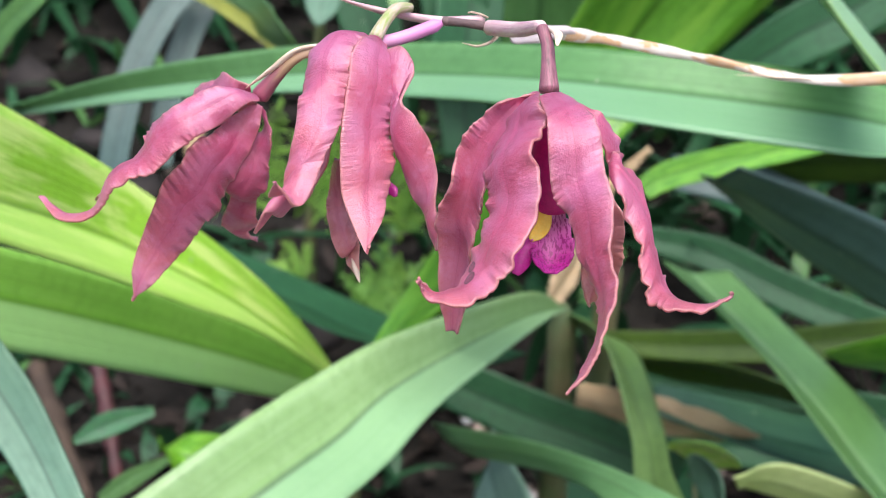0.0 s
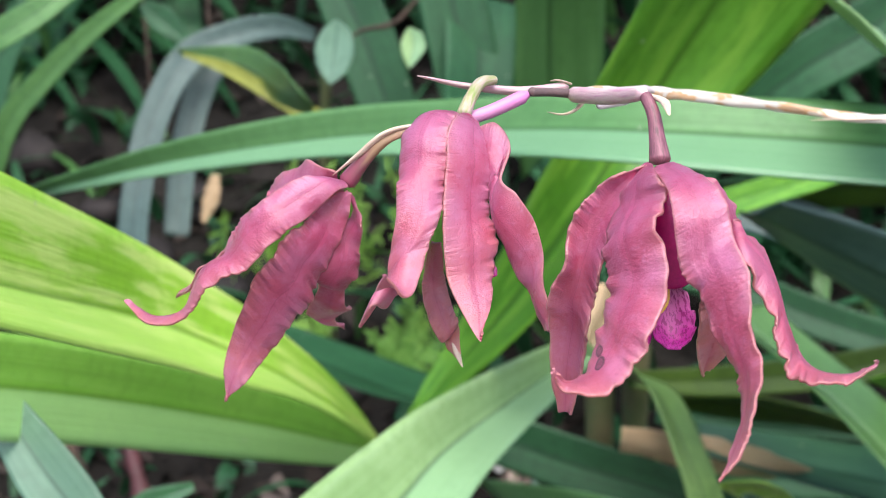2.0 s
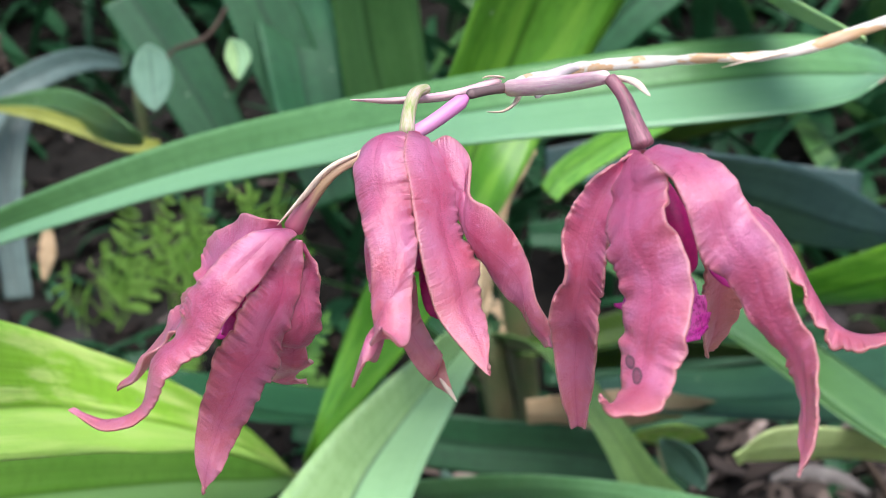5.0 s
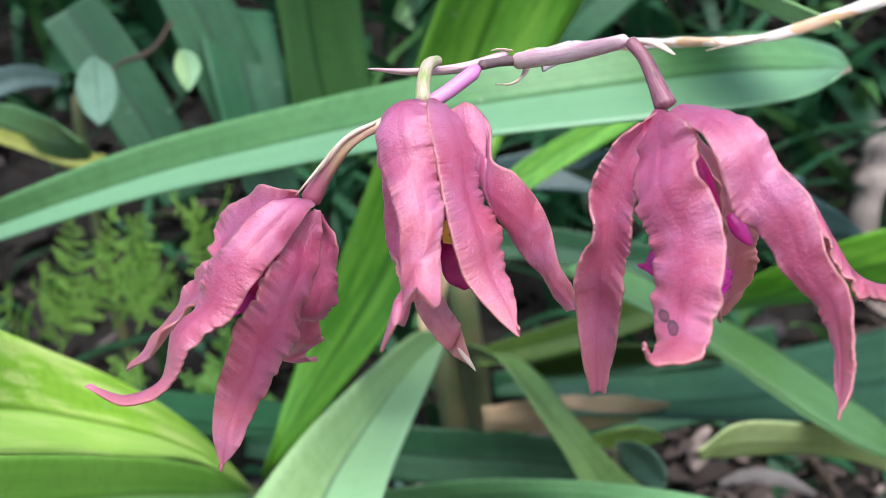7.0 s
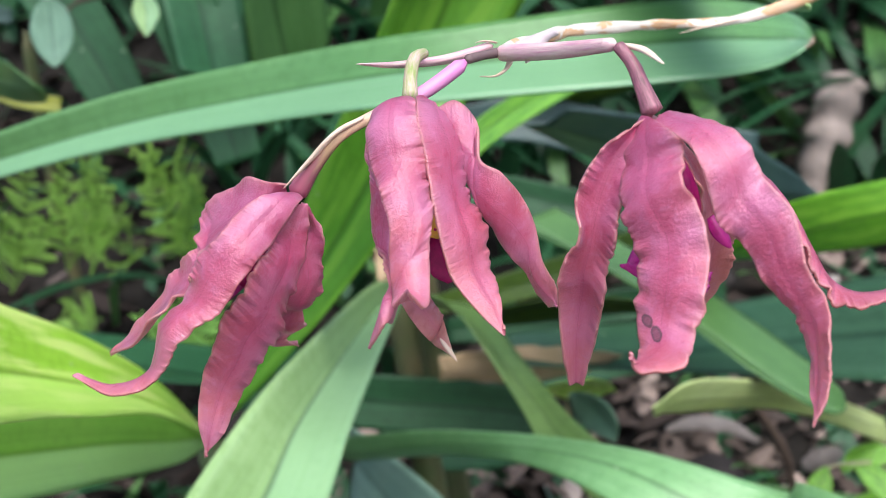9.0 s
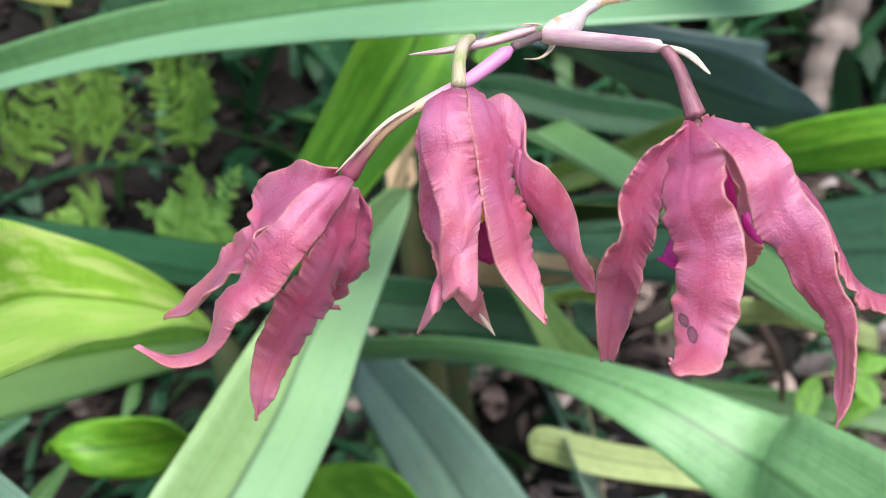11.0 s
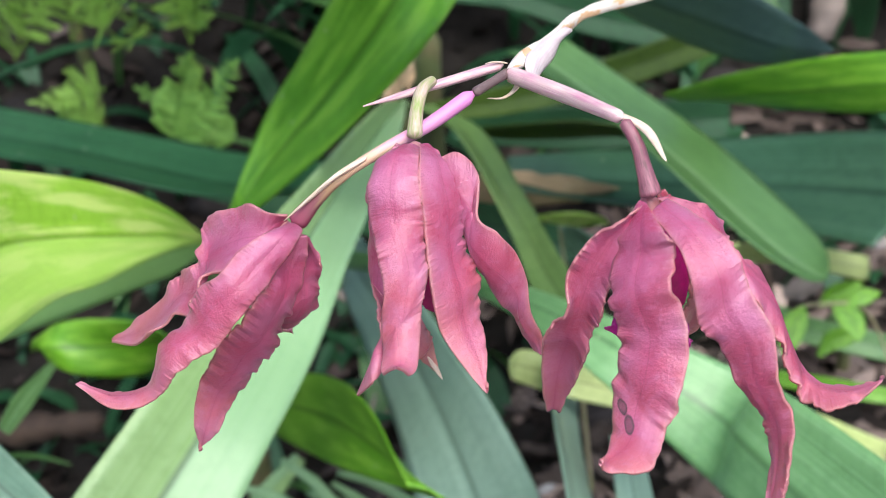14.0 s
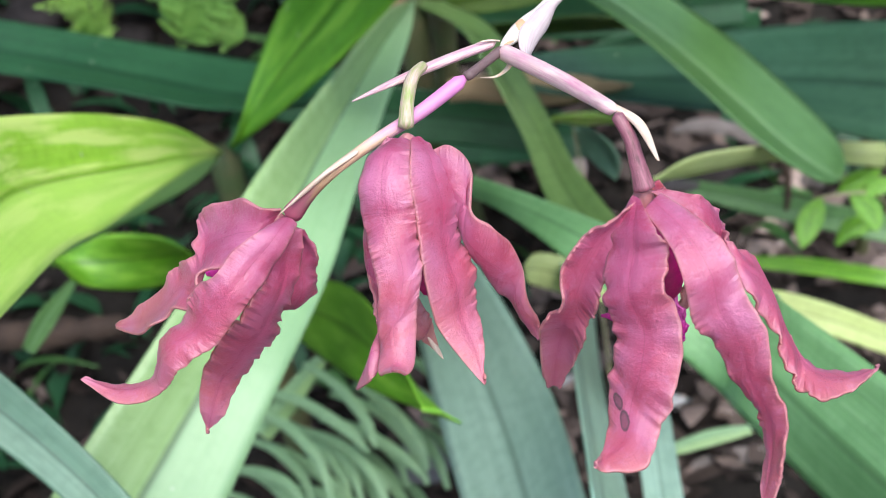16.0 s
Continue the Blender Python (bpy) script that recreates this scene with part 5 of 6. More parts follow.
strap(grey, [(-0.2466, 0.8599, 0.3069, 0.0011, -0.0005, -0.0021), (-0.2223, 0.8621, 0.3192, 0.0032, -0.0018, -0.0081), (-0.1890, 0.8636, 0.3291, 0.0009, -0.0007, -0.0030)], LEAF_GLOSSY)
cane(grey, [(-0.12, 1.42, 0.1), (-0.12, 1.36, 0.4), (-0.10, 1.3, 0.62)], 0.006)

weed = thing("weed", "small bright green weed with drooping oval leaves", "weed")
strap(weed, [(0.3705, 0.7948, 0.2062, -0.0006, 0.0004, 0.0004), (0.3640, 0.7917, 0.2000, -0.0052, 0.0035, 0.0038), (0.3556, 0.7878, 0.1921, -0.0072, 0.0043, 0.0044), (0.3493, 0.7834, 0.1840, -0.0058, 0.0027, 0.0025), (0.3451, 0.7795, 0.1773, -0.0007, 0.0003, 0.0003)], LEAF_GRASS)
strap(weed, [(0.4007, 0.8049, 0.1929, -0.0005, -0.0003, -0.0006), (0.4063, 0.8020, 0.1901, -0.0060, -0.0017, -0.0041), (0.4118, 0.7947, 0.1808, -0.0091, -0.0005, -0.0030), (0.4131, 0.7884, 0.1719, -0.0061, 0.0007, -0.0005), (0.4120, 0.7848, 0.1664, -0.0009, 0.0002, 0.0000)], LEAF_GRASS)
strap(weed, [(0.4115, 0.8406, 0.1694, 0.0006, -0.0005, -0.0011), (0.4223, 0.8398, 0.1760, 0.0026, -0.0026, -0.0062), (0.4347, 0.8378, 0.1802, 0.0014, -0.0023, -0.0062), (0.4467, 0.8355, 0.1830, 0.0002, -0.0005, -0.0013)], LEAF_GRASS)
strap(weed, [(0.4040, 0.8298, 0.1283, 0.0008, -0.0005, -0.0009), (0.4161, 0.8300, 0.1392, 0.0035, -0.0030, -0.0067), (0.4281, 0.8277, 0.1420, 0.0002, -0.0025, -0.0077), (0.4414, 0.8241, 0.1419, -0.0001, -0.0004, -0.0013)], LEAF_GRASS)
strap(weed, [(0.4111, 0.8018, 0.1912, 0.0002, -0.0005, -0.0007), (0.4186, 0.8022, 0.1936, 0.0008, -0.0030, -0.0042), (0.4278, 0.8013, 0.1947, -0.0001, -0.0037, -0.0054), (0.4389, 0.7996, 0.1950, -0.0001, -0.0007, -0.0011)], LEAF_GRASS)
part("stem", tube("stem", [(0.3664, 0.7999, 0.2037), (0.3966, 0.8022, 0.1969), (0.4278, 0.8045, 0.1814), (0.4554, 0.8127, 0.1289), (0.4705, 0.8147, 0.0639)], [0.0008, 0.0009, 0.001, 0.001, 0.001], 8), STEM_GREEN, weed)

clover = thing("weed", "bright lime weed leaf with a downy grey-green leaf below it", "weed")
strap(clover, [(0.1773, 0.8293, 0.3187, -0.0004, -0.0003, -0.0015), (0.1881, 0.8236, 0.3172, 0.0028, 0.0178, -0.0122), (0.2008, 0.8178, 0.3150, 0.0047, 0.0267, -0.0182), (0.2145, 0.8168, 0.3113, 0.0035, 0.0178, -0.0123), (0.2243, 0.8160, 0.3084, -0.0003, -0.0002, -0.0011)], LEAF_LIME, "bright lime leaf")
strap(clover, [(0.1855, 0.7994, 0.3233, -0.0016, -0.0002, -0.0010), (0.1894, 0.7931, 0.3178, -0.0022, 0.0134, -0.0091), (0.1940, 0.7863, 0.3105, -0.0033, 0.0180, -0.0116), (0.1963, 0.7746, 0.3035, -0.0029, 0.0136, -0.0083), (0.1970, 0.7633, 0.2985, -0.0014, -0.0001, -0.0005)], LEAF_SLATE, "downy grey-green leaf")
part("stem", tube("stem", [(0.203, 0.862, 0.295), (0.21, 0.87, 0.20), (0.215, 0.88, 0.08), (0.215, 0.88, -0.01)], [0.0012, 0.0014, 0.0015, 0.0016], 8), STEM_GREEN, clover)

yellow = thing("strap_leaf_plant", "young plant with yellowed narrow leaves", "plant", "strap-leaved plants")
strap(yellow, [(0.1779, 0.6506, 0.3657, -0.0062, -0.0141, 0.0090),
    (0.1992, 0.6470, 0.3693, 0.0066, -0.0098, 0.0113),
    (0.3109, 0.7217, 0.3048, 0.0063, -0.0050, 0.0071),
    (0.4649, 0.8571, 0.1811, 0.0030, 0.0050, 0.0085)], LEAF_YELLOW)
strap(yellow, [(0.1218, 0.7502, 0.2559, -0.0012, -0.0028, -0.0044), (0.1343, 0.7554, 0.2489, -0.0053, -0.0052, -0.0090), (0.1876, 0.7493, 0.2178, -0.0052, -0.0054, -0.0093), (0.3118, 0.7371, 0.1602, -0.0055, -0.0051, -0.0089), (0.3969, 0.7208, 0.1046, -0.0058, -0.0041, -0.0075)], LEAF_YELLOW)
cane(yellow, [(0.50, 0.95, -0.02), (0.49, 0.92, 0.1), (0.46, 0.87, 0.18)], 0.006)


def dead_leaf(label, rows, **kw):
    kw.setdefault("thick", 0.0008)
    mat = kw.pop("mat", DEAD)
    tagged(part("dead_leaf", blade("dead_leaf", rows, 30, 10, fold=0.25, ripple=0.002, waves=3, **kw), mat), label, "leaf", "dead leaves")


dead_leaf("dry brown pointed leaf caught among green blades", [(0.1155, 0.8680, 0.3432, 0.0004, -0.0038, 0.0097), (0.1709, 0.8653, 0.3300, 0.0024, -0.0031, 0.0135), (0.2068, 0.8428, 0.3278, 0.0024, -0.0033, 0.0111), (0.2432, 0.8373, 0.3221, -0.0009, -0.0032, 0.0018)], tip=0.1, seed=51)
dead_leaf("dry tan leaf hanging at the leaf base", [(0.1218, 0.9526, 0.4371, -0.0067, 0.0005, 0.0019), (0.1129, 0.9375, 0.4136, -0.0098, 0.0009, 0.0035), (0.1000, 0.9224, 0.3897, -0.0031, 0.0003, 0.0013)], seed=52)
dead_leaf("thin curled brown leaf strip", [(0.1628, 0.8762, 0.5211, -0.0016, 0.0005, 0.0016), (0.1354, 0.8826, 0.4908, -0.0038, 0.0009, 0.0027), (0.1165, 0.8858, 0.4486, -0.0042, 0.0008, 0.0021), (0.0937, 0.8979, 0.3975, -0.0018, 0.0003, 0.0009)], seed=53)
dead_leaf("orange dry leaf scrap beside the fern", [(-0.1987, 1.1509, 0.5175, -0.0038, 0.0005, 0.0009), (-0.2043, 1.1471, 0.4961, -0.0071, 0.0010, 0.0022), (-0.2128, 1.1435, 0.4751, -0.0018, 0.0003, 0.0007)], seed=55)
dead_leaf("pale dry leaf scrap on the soil", [(0.1703, 1.2387, 0.3286, -0.0037, -0.0011, -0.0041), (0.1869, 1.1973, 0.3214, -0.0107, 0.0014, -0.0024), (0.1661, 1.1729, 0.3077, -0.0033, 0.0018, 0.0022)], seed=56)


dead_leaf("grey-brown folded dead leaf on the soil", [(0.2043, 0.7658, -0.0048, 0.0002, -0.0026, -0.0038), (0.2381, 0.7626, -0.0007, 0.0003, -0.0063, -0.0091), (0.2763, 0.7582, 0.0027, -0.0004, -0.0062, -0.0092), (0.3089, 0.7527, 0.0030, -0.0002, -0.0015, -0.0023)], mat=DEAD_GREY, seed=57)
dead_leaf("grey-brown dead leaf under the dark blades", [(0.3465, 1.0148, 0.1639, -0.0003, -0.0014, -0.0022), (0.3726, 1.0102, 0.1639, -0.0020, -0.0034, -0.0055), (0.4006, 0.9989, 0.1545, -0.0040, -0.0026, -0.0048), (0.4166, 0.9759, 0.1429, -0.0015, -0.0006, -0.0013)], mat=DEAD_GREY, seed=58)
dead_leaf("pale pinkish dead leaf on the soil", [(0.4070, 0.8916, 0.1555, 0.0001, -0.0012, -0.0036), (0.4215, 0.8882, 0.1571, 0.0006, -0.0032, -0.0099), (0.4411, 0.8839, 0.1600, 0.0003, -0.0012, -0.0036)], mat=DEAD_GREY, seed=59)
dead_leaf("pale grey dead leaf on the soil", [(0.2720, 0.9285, 0.1582, 0.0009, -0.0013, -0.0034), (0.2979, 0.9243, 0.1669, 0.0006, -0.0030, -0.0090), (0.3256, 0.9165, 0.1657, -0.0003, -0.0008, -0.0027)], mat=DEAD_GREY, seed=60)
dead_leaf("grey-brown dead leaf on the bank", [(-0.0137, 1.2890, 0.5164, 0.0046, 0.0003, 0.0033), (-0.0229, 1.2923, 0.5289, 0.0094, 0.0015, 0.0112), (-0.0437, 1.2963, 0.5405, 0.0017, 0.0004, 0.0029)], mat=DEAD_GREY, seed=61)


# ---- ferns ----
def frond_mesh(base, tipp, side, n, length, seed):
    """A fern frond: a thin midrib and pairs of lobed leaflets, all in one mesh."""
    rnd = random.Random(seed)
    a, b, sd = np.array(base, float), np.array(tipp, float), np.array(side, float)
    up = np.cross(b - a, sd)
    up /= np.linalg.norm(up)
    sd = sd / np.linalg.norm(sd)
    verts, faces, uvs = [], [], []
    sag = np.linalg.norm(b - a) * 0.12

    def spot(s):
        return a + (b - a) * s + up * sag * math.sin(s * 3.14)

    def pinna(c, d, w, ln, nn):
        """One oblong leaflet with scalloped margins, drooping a little."""
        k = len(verts)
        lift, ph, n = rnd.uniform(-0.25, 0.1) * ln, rnd.uniform(0, 6.28), 9
        for i in range(n + 1):
            t = i / n
            h = 0.15 * math.sqrt(max(0.02, 1 - (2 * t - 0.92) ** 2 / 1.1)) * (1 + 0.28 * math.sin(t * 26 + ph))
            for q in (-1, 0, 1):
                verts.append(tuple(c + d * ln * t + w * ln * h * q + nn * (lift * t * t + 0.03 * ln * abs(q))))
                uvs.append(((q + 1) / 2, t))
        for i in range(n):
            for q in (0, 1):
                e = k + 3 * i + q
                faces.append((e, e + 1, e + 4, e + 3))

    ax = (b - a) / np.linalg.norm(b - a)
    for i in range(n):
        s = 0.15 + 0.8 * i / max(n - 1, 1)
        ln = length * 1.35 * (0.35 + 0.75 * (1 - s))
        for q in (-1, 1):
            tl = rnd.uniform(-0.45, 0.45)
            d = sd * q * 0.8 + ax * rnd.uniform(0.3, 0.75) + up * tl
            d /= np.linalg.norm(d)
            nn = up - d * (up @ d)
            nn /= np.linalg.norm(nn)
            w = np.cross(nn, d)
            root = spot(s)
            ln2 = ln * rnd.uniform(0.75, 1.15)
            if rnd.random() < 0.06:
                continue
            pinna(root, d, w, ln2, nn)
    pinna(spot(0.97), ax, sd, length * 0.7, up)
    k = len(verts)
    for i in range(9):
        p = spot(i / 8)
        for q in (-1, 1):
            verts.append(tuple(p + sd * q * 0.0009))
            uvs.append((0.5, 0.5))
    for i in range(8):
        faces.append((k + 2 * i, k + 2 * i + 1, k + 2 * i + 3, k + 2 * i + 2))
    me = bpy.data.meshes.new("frond")
    me.from_pydata(verts, [], faces)
    lay = me.uv_layers.new(name="UVMap")
    for lp in me.loops:
        lay.data[lp.index].uv = uvs[lp.vertex_index]
    me.update()
    return me


def fern(label, fronds, seed):
    f = thing("fern", label, "fern", "ferns")
    for i, (a, b, n, ln, mat) in enumerate(fronds):
        ax = np.array(b) - np.array(a)
        side = np.cross(ax, (0.1, -0.8, 0.6))
        part("frond", frond_mesh(a, b, side, n + 3, ln * 0.85, seed + i), mat, f)
        rnd = random.Random(seed * 7 + i)
        c = tuple(np.array(b) + (rnd.uniform(-0.05, 0.05), rnd.uniform(-0.02, 0.02), rnd.uniform(-0.045, 0.015)))
        part("frond", frond_mesh(a, c, np.cross(np.array(c) - np.array(a), (0.1, -0.8, 0.6)), n + 2, ln * 0.75, seed + i + 50), mat, f)
    return f


fern("fresh lime-green maidenhair fern on the bank", [
    (*[(-0.1217, 1.2241, 0.4042), (-0.0722, 1.1327, 0.5068)], 8, 0.026, FERN),
    (*[(-0.0816, 1.2124, 0.4009), (-0.0860, 1.1010, 0.4956)], 7, 0.024, FERN),
    (*[(-0.0188, 1.1917, 0.3875), (-0.0250, 1.1302, 0.5048)], 8, 0.028, FERN),
    (*[(0.0158, 1.1966, 0.4372), (0.0047, 1.1141, 0.5141)], 7, 0.026, FERN),
    (*[(-0.1756, 1.2359, 0.3949), (-0.1296, 1.1516, 0.5190)], 8, 0.028, FERN),
    ], 100)
fern("lime-green fern growing low between the leaves", [
    (*[(-0.0663, 1.2208, 0.4109), (-0.0812, 1.1392, 0.5074)], 7, 0.028, FERN),
    (*[(-0.0228, 1.2170, 0.4098), (-0.0063, 1.1268, 0.4766)], 7, 0.028, FERN_DARK),
    (*[(-0.0636, 1.1485, 0.3070), (-0.0300, 1.1125, 0.3961)], 8, 0.026, FERN_DARK),
    (*[(-0.1924, 1.2306, 0.4081), (-0.1911, 1.1426, 0.4793)], 7, 0.026, FERN),
], 120)
fern("feathery green fern near the soil", [
    (*[(-0.0396, 1.2581, 0.2669), (-0.0203, 1.2404, 0.3573)], 14, 0.022, FERN),
    (*[(0.0118, 1.2434, 0.2614), (-0.0715, 1.2428, 0.3375)], 14, 0.022, FERN_DARK),
    (*[(-0.1133, 1.2872, 0.2917), (-0.1496, 1.2646, 0.3448)], 12, 0.022, FERN),
    (*[(-0.1624, 1.4037, 0.3920), (-0.1704, 1.3246, 0.4594)], 8, 0.03, FERN),
    (*[(-0.1236, 1.3917, 0.3858), (-0.0871, 1.3013, 0.4513)], 9, 0.03, FERN),
    (*[(-0.0167, 1.3612, 0.3745), (0.0065, 1.2747, 0.4416)], 9, 0.03, FERN_DARK),
    (*[(-0.1051, 1.2516, 0.3441), (-0.1296, 1.2127, 0.3782)], 7, 0.02, FERN),
    (*[(-0.0761, 1.2415, 0.3322), (-0.0170, 1.1747, 0.3374)], 9, 0.02, FERN_DARK),
], 140)

sword = thing("fern", "pale green sword fern with narrow arching leaflets", "fern", "ferns")
for i, rows in enumerate((
    [(-0.0962, 0.8464, 0.1434, -0.0013, -0.0008, -0.0015), (-0.0666, 0.8067, 0.1467, -0.0032, -0.0011, -0.0025), (-0.0500, 0.7717, 0.1356, -0.0043, -0.0002, -0.0014), (-0.0479, 0.7443, 0.1139, -0.0020, 0.0002, -0.0003)],
    [(-0.0719, 0.8469, 0.1505, -0.0012, -0.0009, -0.0016), (-0.0458, 0.8184, 0.1512, -0.0028, -0.0014, -0.0028), (-0.0204, 0.7829, 0.1416, -0.0037, -0.0011, -0.0025), (-0.0099, 0.7624, 0.1322, -0.0014, -0.0003, -0.0008)],
    [(-0.0369, 0.8494, 0.1631, -0.0017, -0.0006, -0.0013), (-0.0180, 0.8177, 0.1574, -0.0036, -0.0008, -0.0021), (-0.0062, 0.7836, 0.1464, -0.0040, -0.0001, -0.0012), (-0.0056, 0.7635, 0.1350, -0.0016, 0.0001, -0.0002)],
    [(-0.0604, 0.8411, 0.1091, -0.0015, -0.0007, -0.0014), (-0.0393, 0.8118, 0.1074, -0.0035, -0.0010, -0.0023), (-0.0296, 0.7811, 0.1007, -0.0041, 0.0000, -0.0010), (-0.0291, 0.7585, 0.0858, -0.0021, 0.0002, -0.0002)],
    [(-0.1182, 0.8248, 0.1060, -0.0008, -0.0010, -0.0017), (-0.0973, 0.8022, 0.1143, -0.0024, -0.0020, -0.0035), (-0.0790, 0.7769, 0.1177, -0.0035, -0.0012, -0.0026), (-0.0712, 0.7586, 0.1108, -0.0019, -0.0002, -0.0008)],
    [(-0.0307, 0.8246, 0.0925, -0.0019, -0.0004, -0.0010), (-0.0197, 0.7958, 0.0890, -0.0041, -0.0003, -0.0015), (-0.0164, 0.7672, 0.0838, -0.0038, 0.0003, -0.0005), (-0.0176, 0.7502, 0.0765, -0.0021, 0.0003, -0.0001)],
    [(0.0060, 0.8373, 0.1206, -0.0015, -0.0007, -0.0014), (0.0187, 0.8126, 0.1236, -0.0031, -0.0009, -0.0022), (0.0285, 0.7840, 0.1200, -0.0036, -0.0003, -0.0014), (0.0307, 0.7657, 0.1117, -0.0016, 0.0000, -0.0004)],
    [(-0.0964, 0.8465, 0.1077, -0.0014, -0.0008, -0.0015), (-0.0775, 0.8204, 0.1102, -0.0030, -0.0010, -0.0022), (-0.0629, 0.7884, 0.1028, -0.0036, -0.0002, -0.0013), (-0.0609, 0.7679, 0.0913, -0.0017, 0.0001, -0.0003)],
)):
    for k, (dx, dy, dz) in enumerate(((0, 0, 0), (0.034, -0.012, -0.030), (-0.028, 0.004, -0.048), (0.070, 0.010, -0.022))):
        moved = [(x + dx + 0.003 * math.sin(5 * i + k), y + dy, z + dz + 0.004 * math.sin(3 * i + 2 * k), *w) for x, y, z, *w in rows]
        part("leaflet", blade("leaflet", moved, 20, 6, cup=0.3, thick=0.0006, out=(0, -0.6, 1), seed=i + 9 * k), LEAF_MILK, sword)


# ---- stones, twigs and litter on the bank ----
def stone(label, place, size, seed, mat=None):
    bm = bmesh.new()
    bmesh.ops.create_icosphere(bm, subdivisions=3, radius=1.0)
    rnd = random.Random(seed)
    k = Vector((rnd.uniform(0, 9), rnd.uniform(0, 9), rnd.uniform(0, 9)))
    sx, sy, sz = (rnd.uniform(0.8, 1.25), rnd.uniform(0.8, 1.25), rnd.uniform(0.6, 0.9))
    for v in bm.verts:
        n = 1 + 0.22 * noise.noise(v.co * 1.3 + k) + 0.07 * noise.noise(v.co * 4 + k)
        v.co = Vector((v.co.x * sx, v.co.y * sy, v.co.z * sz)) * n * size
    me = bpy.data.meshes.new("stone")
    bm.to_mesh(me)
    bm.free()
    for f in me.polygons:
        f.use_smooth = True
    ob = part("stone", me, mat or STONE)
    ob.location = place
    return tagged(ob, label, "stone", "stones on the bank")


def on_ground(x, y, lift=0.0):
    return (x, y, ground_height(x, y) + lift)


for i, (x, y, s) in enumerate(((-0.42, 1.62, 0.05), (-0.36, 1.55, 0.06), (-0.30, 1.62, 0.05), (-0.47, 1.48, 0.07), (-0.26, 1.50, 0.06), (-0.2, 1.42, 0.05),
                               (-0.12, 1.38, 0.04), (-0.52, 1.7, 0.06), (0.03, 0.98, 0.035), (0.32, 1.05, 0.05), (0.42, 1.1, 0.06), (0.26, 0.98, 0.03),
                               (-0.16, 1.02, 0.03), (0.55, 1.3, 0.05), (-0.02, 1.3, 0.05))):
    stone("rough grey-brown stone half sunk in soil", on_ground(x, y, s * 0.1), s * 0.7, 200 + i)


stone("smooth grey stone among the leaves", [(0.0284, 0.8159, 0.0591)][0], 0.019, 231, STONE_PALE)


def twig(label, pts, r, mat=None):
    tagged(part("twig", tube("twig", pts, [r, r * 1.1, r * 0.9, r * 0.6][: len(pts)], 8, 20, 0.25, seed=len(pts)), mat or TWIG), label, "twig", "twigs")


twig("thick brown stick leaning on the soil", [(-0.3218, 1.0170, 0.3181), (-0.2984, 0.9802, 0.2912), (-0.2787, 0.9533, 0.2627), (-0.2524, 0.9164, 0.2355)], 0.008)
twig("dark red stem beside the leaves", [(-0.2816, 1.0643, 0.3038), (-0.2683, 1.0368, 0.2717), (-0.2572, 1.0097, 0.2410), (-0.2488, 0.9932, 0.2123)], 0.007, TWIG_RED)
twig("old brown branch lying on the soil", [(-0.3157, 1.1051, 0.1074), (-0.2631, 1.0839, 0.1078), (-0.2212, 1.0655, 0.1096), (-0.1747, 1.0467, 0.1119)], 0.014)
twig("weathered pale root at the back", [(0.7999, 1.3415, 0.3645), (0.7648, 1.3356, 0.3110), (0.7278, 1.3285, 0.2511), (0.6972, 1.3192, 0.1898)], 0.026, WOOD_PALE)
twig("thin bent dry twig", [(0.3886, 0.9236, 0.2070), (0.3986, 0.9122, 0.1764), (0.4019, 0.9037, 0.1496), (0.3967, 0.8979, 0.1246)], 0.004)
twig("thin upright dry stem", [(-0.2679, 1.2455, 0.6864), (-0.2662, 1.2368, 0.6329), (-0.2655, 1.2281, 0.5795), (-0.2643, 1.2202, 0.5313)], 0.0018)
twig("thin upright dry stem", [(-0.2029, 1.2458, 0.6865), (-0.2072, 1.2423, 0.6651), (-0.2049, 1.2388, 0.6437), (-0.2082, 1.2353, 0.6223)], 0.0018)
twig("thin slanting green stem", [(-0.0078, 1.0621, 0.6627), (-0.0293, 1.0600, 0.6434), (-0.0574, 1.0614, 0.6386), (-0.0685, 1.0599, 0.6268)], 0.002)


def litter_mesh(n, seed, xs=(-1.0, 1.3), ys=(0.55, 2.3), sizes=(0.004, 0.022)):
    """Scraps of dead leaf, bark and pebbles strewn over the soil."""
    rnd = random.Random(seed)
    verts, faces = [], []
    for _ in range(n):
        x, y = rnd.uniform(*xs), rnd.uniform(*ys)
        z = ground_height(x, y) + rnd.uniform(0.001, 0.012)
        a, ln = rnd.uniform(0, 6.28), rnd.uniform(*sizes)
        w = ln * rnd.uniform(0.2, 0.6)
        tl, cur = rnd.uniform(-0.5, 0.5), rnd.uniform(-0.4, 0.4)
        k = len(verts)
        ca, sa = math.cos(a), math.sin(a)
        for i in range(5):
            s = -1 + i * 0.5
            ww = w * (1 - s * s * 0.85)
            for q in (-1, 1):
                px, py = s * ln, q * ww
                verts.append((x + px * ca - py * sa, y + px * sa + py * ca, z + tl * px + cur * ln * s * s + q * ww * 0.3))
        for i in range(4):
            faces.append((k + 2 * i, k + 2 * i + 1, k + 2 * i + 3, k + 2 * i + 2))
    me = bpy.data.meshes.new("litter")
    me.from_pydata(verts, [], faces)
    return me


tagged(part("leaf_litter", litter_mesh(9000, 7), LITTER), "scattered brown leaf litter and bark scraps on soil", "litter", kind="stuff")


